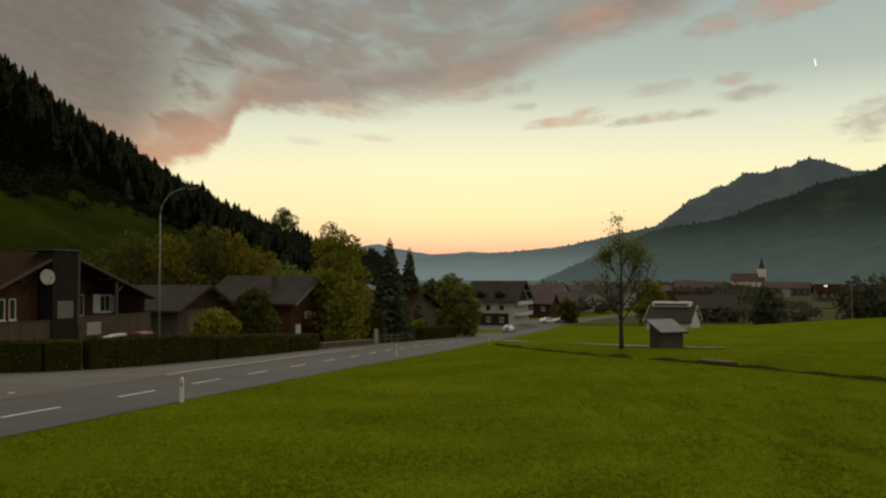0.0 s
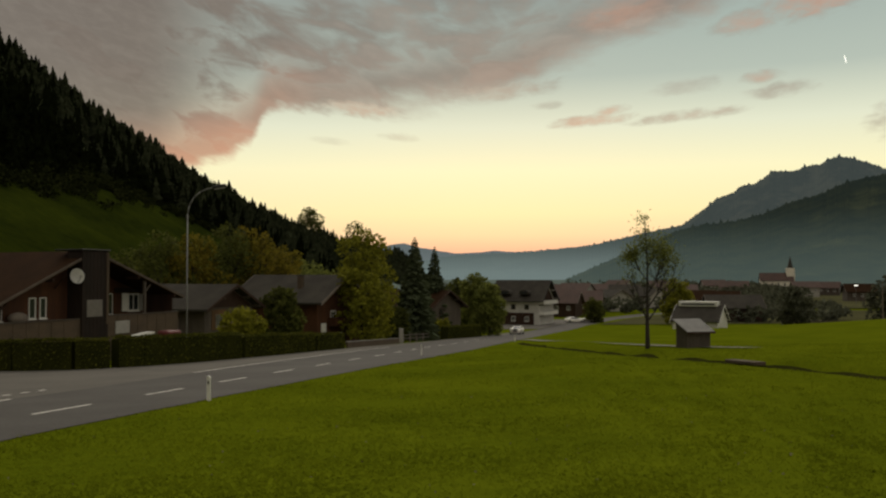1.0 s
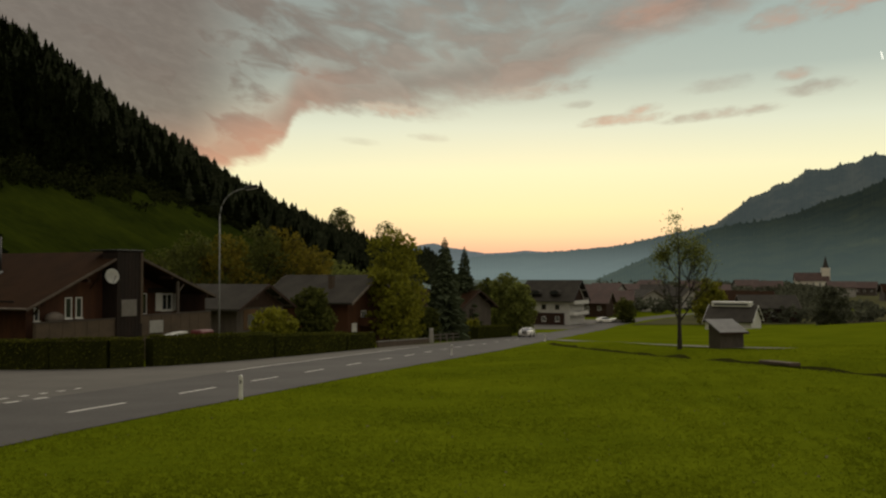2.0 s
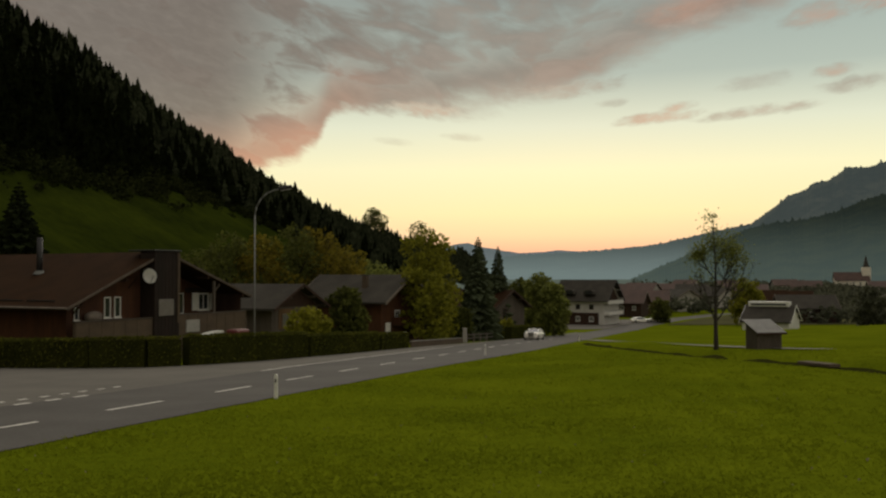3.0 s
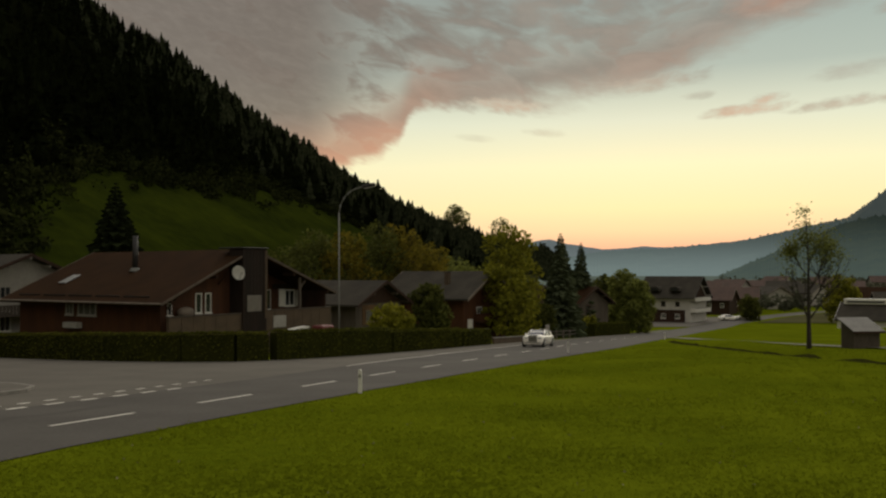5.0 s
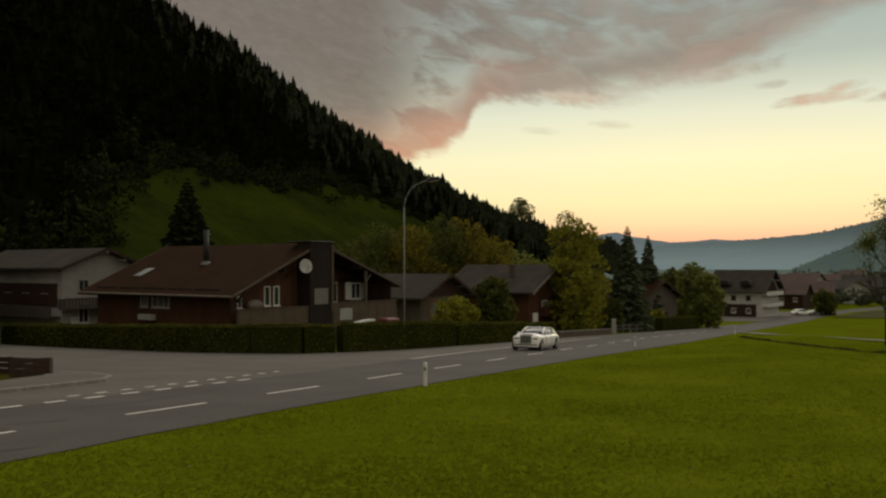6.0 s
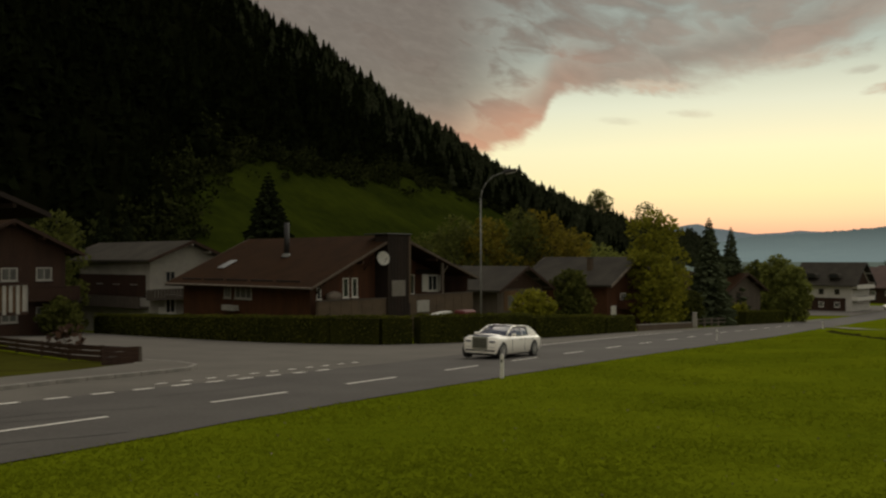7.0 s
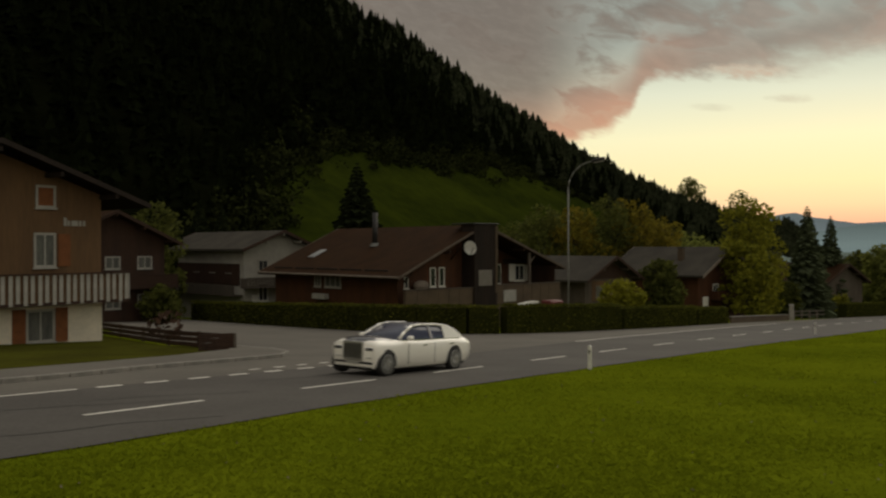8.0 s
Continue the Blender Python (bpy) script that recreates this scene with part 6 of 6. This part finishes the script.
def saloon_car():
    """Long white saloon; x forward, its middle over the origin."""
    car = thing("saloon_car", Matrix(), "long white luxury saloon car with dark bonnet and roof", "car")
    # x, half width at sill, half width at shoulder, bottom, shoulder height, deck height, deck half width
    st = [(-2.88, 0.74, 0.80, 0.42, 0.86, 0.94, 0.62), (-2.80, 0.86, 0.90, 0.34, 0.92, 1.02, 0.72), (-2.45, 0.94, 0.97, 0.27, 0.97, 1.08, 0.80), (-1.75, 0.97, 1.00, 0.24, 1.00, 1.10, 0.84),
          (-0.9, 0.97, 1.01, 0.23, 1.01, 1.08, 0.86), (0.3, 0.97, 1.01, 0.23, 1.01, 1.06, 0.86), (1.1, 0.97, 1.00, 0.23, 1.00, 1.09, 0.84), (1.7, 0.97, 1.00, 0.23, 0.99, 1.10, 0.78),
          (2.25, 0.96, 0.99, 0.24, 0.99, 1.09, 0.74), (2.55, 0.94, 0.97, 0.24, 0.98, 1.07, 0.72), (2.74, 0.88, 0.92, 0.25, 0.95, 1.04, 0.66), (2.84, 0.78, 0.83, 0.28, 0.92, 1.01, 0.60)]
    sec = []
    for x, a, b, z0, z1, z2, c in st:
        half = [(a * 0.9, z0), (a, z0 + 0.10), (b, 0.62), (b * 0.995, z1 - 0.08), (b * 0.95, z1), (c, z2), (c * 0.5, z2 + 0.03)]
        sec.append([(x, y, z) for y, z in half] + [(x, 0, z2 + 0.035)] + [(x, -y, z) for y, z in half[::-1]])
    part("body", loft(sec), M["car_white"], car, "pearl white bodywork", smooth=True)
    part("underbody", boxed(-2.5, 2.5, -0.80, 0.80, 0.17, 0.34), M["dark"], car)
    # cabin: glasshouse under a dark roof
    cab = []
    for x, w0, w1, z in ((-2.25, 0.80, 0.74, 1.16), (-1.95, 0.83, 0.70, 1.34), (-1.45, 0.85, 0.66, 1.53), (-0.8, 0.86, 0.64, 1.60), (0.0, 0.86, 0.63, 1.61), (0.45, 0.86, 0.64, 1.56), (0.9, 0.86, 0.70, 1.34), (1.30, 0.84, 0.78, 1.12)):
        cab.append([(x, w0, 1.03), (x, w0 * 0.985, 1.10), (x, w1 + 0.02, z - 0.05), (x, w1 - 0.05, z), (x, 0, z + 0.02), (x, -w1 + 0.05, z), (x, -w1 - 0.02, z - 0.05), (x, -w0 * 0.985, 1.10), (x, -w0, 1.03)])
    part("glasshouse", loft(cab), M["car_glass"], car, "dark tinted glass", smooth=True)
    part("roof", loft([[(x, w, z), (x, w * 0.9, z + 0.025), (x, 0, z + 0.045), (x, -w * 0.9, z + 0.025), (x, -w, z)] for x, w, z in ((-1.55, 0.62, 1.505), (-1.2, 0.64, 1.565), (-0.8, 0.645, 1.598), (0.0, 0.635, 1.61), (0.42, 0.63, 1.572))]), M["car_dark"], car, "dark painted roof", smooth=True)
    for s in (-1, 1):
        # pillars and roof rails in body colour
        rail = [(1.22, 0.81, 1.13), (0.88, 0.735, 1.35), (0.45, 0.67, 1.555), (0.0, 0.66, 1.60), (-0.8, 0.67, 1.59), (-1.45, 0.69, 1.52), (-1.95, 0.73, 1.33), (-2.25, 0.77, 1.16)]
        bm = bmesh.new()
        for a, b in zip(rail[:-1], rail[1:]):
            tube(bm, (a[0], a[1] * s, a[2]), (b[0], b[1] * s, b[2]), 0.045, 0.045, 8)
        part("roof_rail", bm, M["car_white"], car, smooth=True)
        part("rear_pillar", loft([[(x, s * y0, z0), (x, s * (y0 + 0.025), z0), (x, s * (y1 + 0.025), z1), (x, s * y1, z1)] for x, y0, z0, y1, z1 in ((-2.3, 0.82, 1.04, 0.77, 1.16), (-1.9, 0.85, 1.04, 0.735, 1.37), (-1.5, 0.86, 1.04, 0.695, 1.53), (-1.12, 0.865, 1.04, 0.685, 1.57))]), M["car_white"], car)
        part("door_pillar", tube(bmesh.new(), (-0.42, 0.865 * s, 1.06), (-0.40, 0.665 * s, 1.58), 0.04, 0.035), M["chrome"], car, "bright door pillar")
        part("waist_trim", boxed(-2.0, 1.15, s * 0.868 - 0.012, s * 0.868 + 0.012, 1.055, 1.085), M["chrome"], car)
        m = part("mirror", boxed(0.82, 1.0, s * 0.93, s * 1.14, 1.08, 1.24, bevel=0.05), M["car_white"], car)
        for x in (-1.35, 0.12):
            part("door_handle", boxed(x - 0.12, x + 0.12, s * 1.005, s * 1.03, 0.90, 0.93), M["chrome"], car)
        for x in (-0.42, 0.95):
            part("door_gap", boxed(x - 0.008, x + 0.008, s * 1.002, s * 1.012, 0.34, 0.98), M["dark"], car)
        h = part("headlamp", boxed(2.72, 2.885, s * 0.50, s * 0.80, 0.80, 0.875, bevel=0.02), M["glass"], car, "slim headlamp")
        part("lamp_surround", boxed(2.70, 2.87, s * 0.48, s * 0.82, 0.785, 0.89, bevel=0.02), M["chrome"], h)
        part("side_intake", boxed(2.70, 2.865, s * 0.52, s * 0.76, 0.55, 0.585, bevel=0.01), M["rim"], car)
        part("tail_lamp", boxed(-2.87, -2.78, s * 0.62, s * 0.78, 0.70, 0.92, bevel=0.02), M["red"], car)
        part("wheel_arch", loft([[(x0 + math.cos(a) * r, s * yy, 0.40 + math.sin(a) * r) for a in np.linspace(-0.25, math.pi + 0.25, 20)] + [(x0, s * yy, 0.30)] for x0, r, yy in ((1.98, 0.44, 0.80), (1.98, 0.44, 1.008))]), M["dark"], car)
        part("wheel_arch", loft([[(x0 + math.cos(a) * r, s * yy, 0.40 + math.sin(a) * r) for a in np.linspace(-0.25, math.pi + 0.25, 20)] + [(x0, s * yy, 0.30)] for x0, r, yy in ((-1.57, 0.44, 0.80), (-1.57, 0.44, 1.012))]), M["dark"], car)
    # bonnet in the dark second colour
    part("bonnet", loft([[(x, w, z - 0.03), (x, w * 0.8, z + 0.03), (x, w * 0.4, z + 0.07), (x, 0, z + 0.08), (x, -w * 0.4, z + 0.07), (x, -w * 0.8, z + 0.03), (x, -w, z - 0.03)] for x, w, z in ((1.18, 0.82, 1.115), (1.7, 0.80, 1.130), (2.25, 0.70, 1.115), (2.80, 0.46, 1.040))]), M["car_dark"], car, "dark painted bonnet", smooth=True)
    g = part("grille", boxed(2.72, 2.93, -0.42, 0.42, 0.48, 1.06, bevel=0.02), M["rim"], car, "upright chrome grille")
    for i in range(14):
        part("grille_slat", boxed(2.925, 2.945, -0.345 + i * 0.053 - 0.013, -0.345 + i * 0.053 + 0.013, 0.54, 0.98), M["dark"], g)
    part("bumper", boxed(2.62, 2.87, -0.80, 0.80, 0.37, 0.44, bevel=0.02), M["dark"], car)
    part("number_plate", boxed(2.87, 2.90, -0.26, 0.26, 0.37, 0.46), M["dull"], car)
    part("mascot", cone(bmesh.new(), 0.03, 0.012, 0.10, Matrix.Translation((2.84, 0, 1.05))), M["chrome"], car)
    for ob in car.children_recursive:  # short overhangs, low roof
        for v in ob.data.vertices:
            x, z = v.co.x, v.co.z
            v.co.x = 1.98 + (x - 1.98) * 0.54 if x > 1.98 else (-1.57 + (x + 1.57) * 0.82 if x < -1.57 else x)
            v.co.z = 1.1 + (z - 1.1) * 0.90 if z > 1.1 else z
    wheels = []
    for x in (1.98, -1.57):
        for s in (-1, 1):
            w = new("wheel")
            w.parent = car
            w.matrix_basis = pose(x, s * 0.90, 0.385)
            bm = bmesh.new()
            prof = [(0.27, -0.13), (0.34, -0.135), (0.375, -0.11), (0.385, -0.05), (0.385, 0.05), (0.375, 0.11), (0.34, 0.135), (0.27, 0.13)]
            part("tyre", loft([[(math.cos(a) * r, y, math.sin(a) * r) for r, y in prof] for a in np.linspace(0, 2 * math.pi, 33)], close=False), M["rubber"], w, smooth=True)
            bm = bmesh.new()
            cone(bm, 0.28, 0.28, 0.10, Matrix.Translation((0, s * 0.09 - 0.05, 0)) @ Matrix.Rotation(-math.pi / 2, 4, "X"), 24)
            part("hub_drum", bm, M["metal"], w)
            bm = bmesh.new()
            for k in range(12):
                a = k * math.pi / 6
                tube(bm, (0, s * 0.125, 0), (math.cos(a) * 0.275, s * 0.115, math.sin(a) * 0.275), 0.036, 0.026, 5)
            cone(bm, 0.075, 0.075, 0.03, Matrix.Translation((0, s * 0.145, 0)) @ Matrix.Rotation(-math.pi / 2 * s, 4, "X"), 16)
            for k in range(24):
                a, b = k * math.pi / 12, (k + 1) * math.pi / 12
                tube(bm, (math.cos(a) * 0.28, s * 0.12, math.sin(a) * 0.28), (math.cos(b) * 0.28, s * 0.12, math.sin(b) * 0.28), 0.02, 0.02, 5)
            part("rim", bm, M["rim"], w, "bright alloy rim")
            wheels.append((w, x, s))
    return car, wheels


CAR, WHEELS = saloon_car()


def parked_cars():
    for az, r, turn, label in ((-6.9, 248, 10, "white saloon car parked near the inn"), (-8.0, 252, 170, "pale saloon car parked beside the village road")):
        x, y = polar(az, r)
        ob = copy_thing(CAR, pose(x, y, gz(x, y), 0, 0, turn))
        ob.name = "parked_car"
        tagged(ob, label, "car", "parked cars")


parked_cars()


def motions():
    # seconds and way along the valley; the car keeps to the lane by the hedge
    T = [0.0, 1.0, 1.5, 2.5, 3.5, 4.5, 5.25, 6.0, 6.5, 7.0, 7.5, 8.0]
    Y = [188.5, 166.0, 155.2, 134.2, 114.0, 93.5, 77.6, 61.5, 51.4, 42.1, 33.4, 25.5]
    rows = []
    for i in range(41):
        t = i * 0.2
        y = float(np.interp(t, T, Y))
        lane = 1.40 + 0.60 * float(smooth(y, 27, 48))
        at = lambda v: Vector((axis(v) - lane, v, gz(axis(v) - lane, v) + 0.025))
        p, ahead, behind = at(y), at(y - 3), at(y + 3)
        d = ahead - behind
        drift = 3.5 * float(smooth(y, 60, 35))  # it drifts a little to the kerb as it nears
        rows.append((t, pose(*p, 0, -math.degrees(math.asin(d.z / d.length)), math.degrees(math.atan2(d.y, d.x)) - drift)))
    walk(CAR, rows)
    for w, x, s in WHEELS:
        walk(w, [(i / 30, pose(x, s * 0.90, 0.385, 0, (i * 84.0) % 360, 0)) for i in range(241)])


# ---- grass in the near meadow ----
def meadow_grass():
    rng = np.random.RandomState(21)
    n = 210000
    r = 9.0 + 78.0 * rng.uniform(0, 1, n) ** 2.1
    a = np.radians(rng.uniform(-34, 56, n))
    x, y = -np.sin(a) * r, np.cos(a) * r
    edge = np.interp(y, NEAR_Y, NEAR_X) + rng.normal(0.0, 0.14, n)
    keep = x > edge
    x, y = x[keep], y[keep]
    z = ground(x, y)
    n = len(x)
    tuft = np.array([noise.noise((p * 0.35, q * 0.35, 0)) for p, q in zip(x, y)])
    h = rng.uniform(0.02, 0.052, n) * (1 + 0.7 * tuft)
    w = rng.uniform(0.010, 0.022, n) * (1 + np.hypot(x, y) / 30)
    th = rng.uniform(0, 6.283, n)
    c, s = np.cos(th), np.sin(th)
    lx, ly = rng.normal(0, 0.06, n), rng.normal(0, 0.06, n)
    A = np.stack([x - c * w, y - s * w, z - 0.01], 1)
    B = np.stack([x + c * w, y + s * w, z - 0.01], 1)
    C = np.stack([x + lx, y + ly, z + h], 1)
    V = np.stack([A, B, C], 1).reshape(-1, 3)
    F = np.arange(3 * n).reshape(-1, 3)
    tagged(mesh_object("meadow_grass", V.tolist(), F.tolist(), M["blade"]), "short green grass of the mown meadow", "grass", kind="stuff")


meadow_grass()


def clover_heads():
    rng = np.random.RandomState(77)
    r, a = rng.uniform(10, 30, 260), np.radians(rng.uniform(-32, 52, 260))
    x, y = -np.sin(a) * r, np.cos(a) * r
    keep = x > np.interp(y, NEAR_Y, NEAR_X) + 0.6
    x, y = x[keep], y[keep]
    P = np.stack([x, y, ground(x, y) + rng.uniform(0.04, 0.09, len(x))], 1)
    V, F = quads(P, 0.022, rng)
    tagged(mesh_object("clover_heads", V.tolist(), F.tolist(), M["barge"]), "small pale clover heads in the meadow", "flowers", kind="stuff")


clover_heads()
motions()
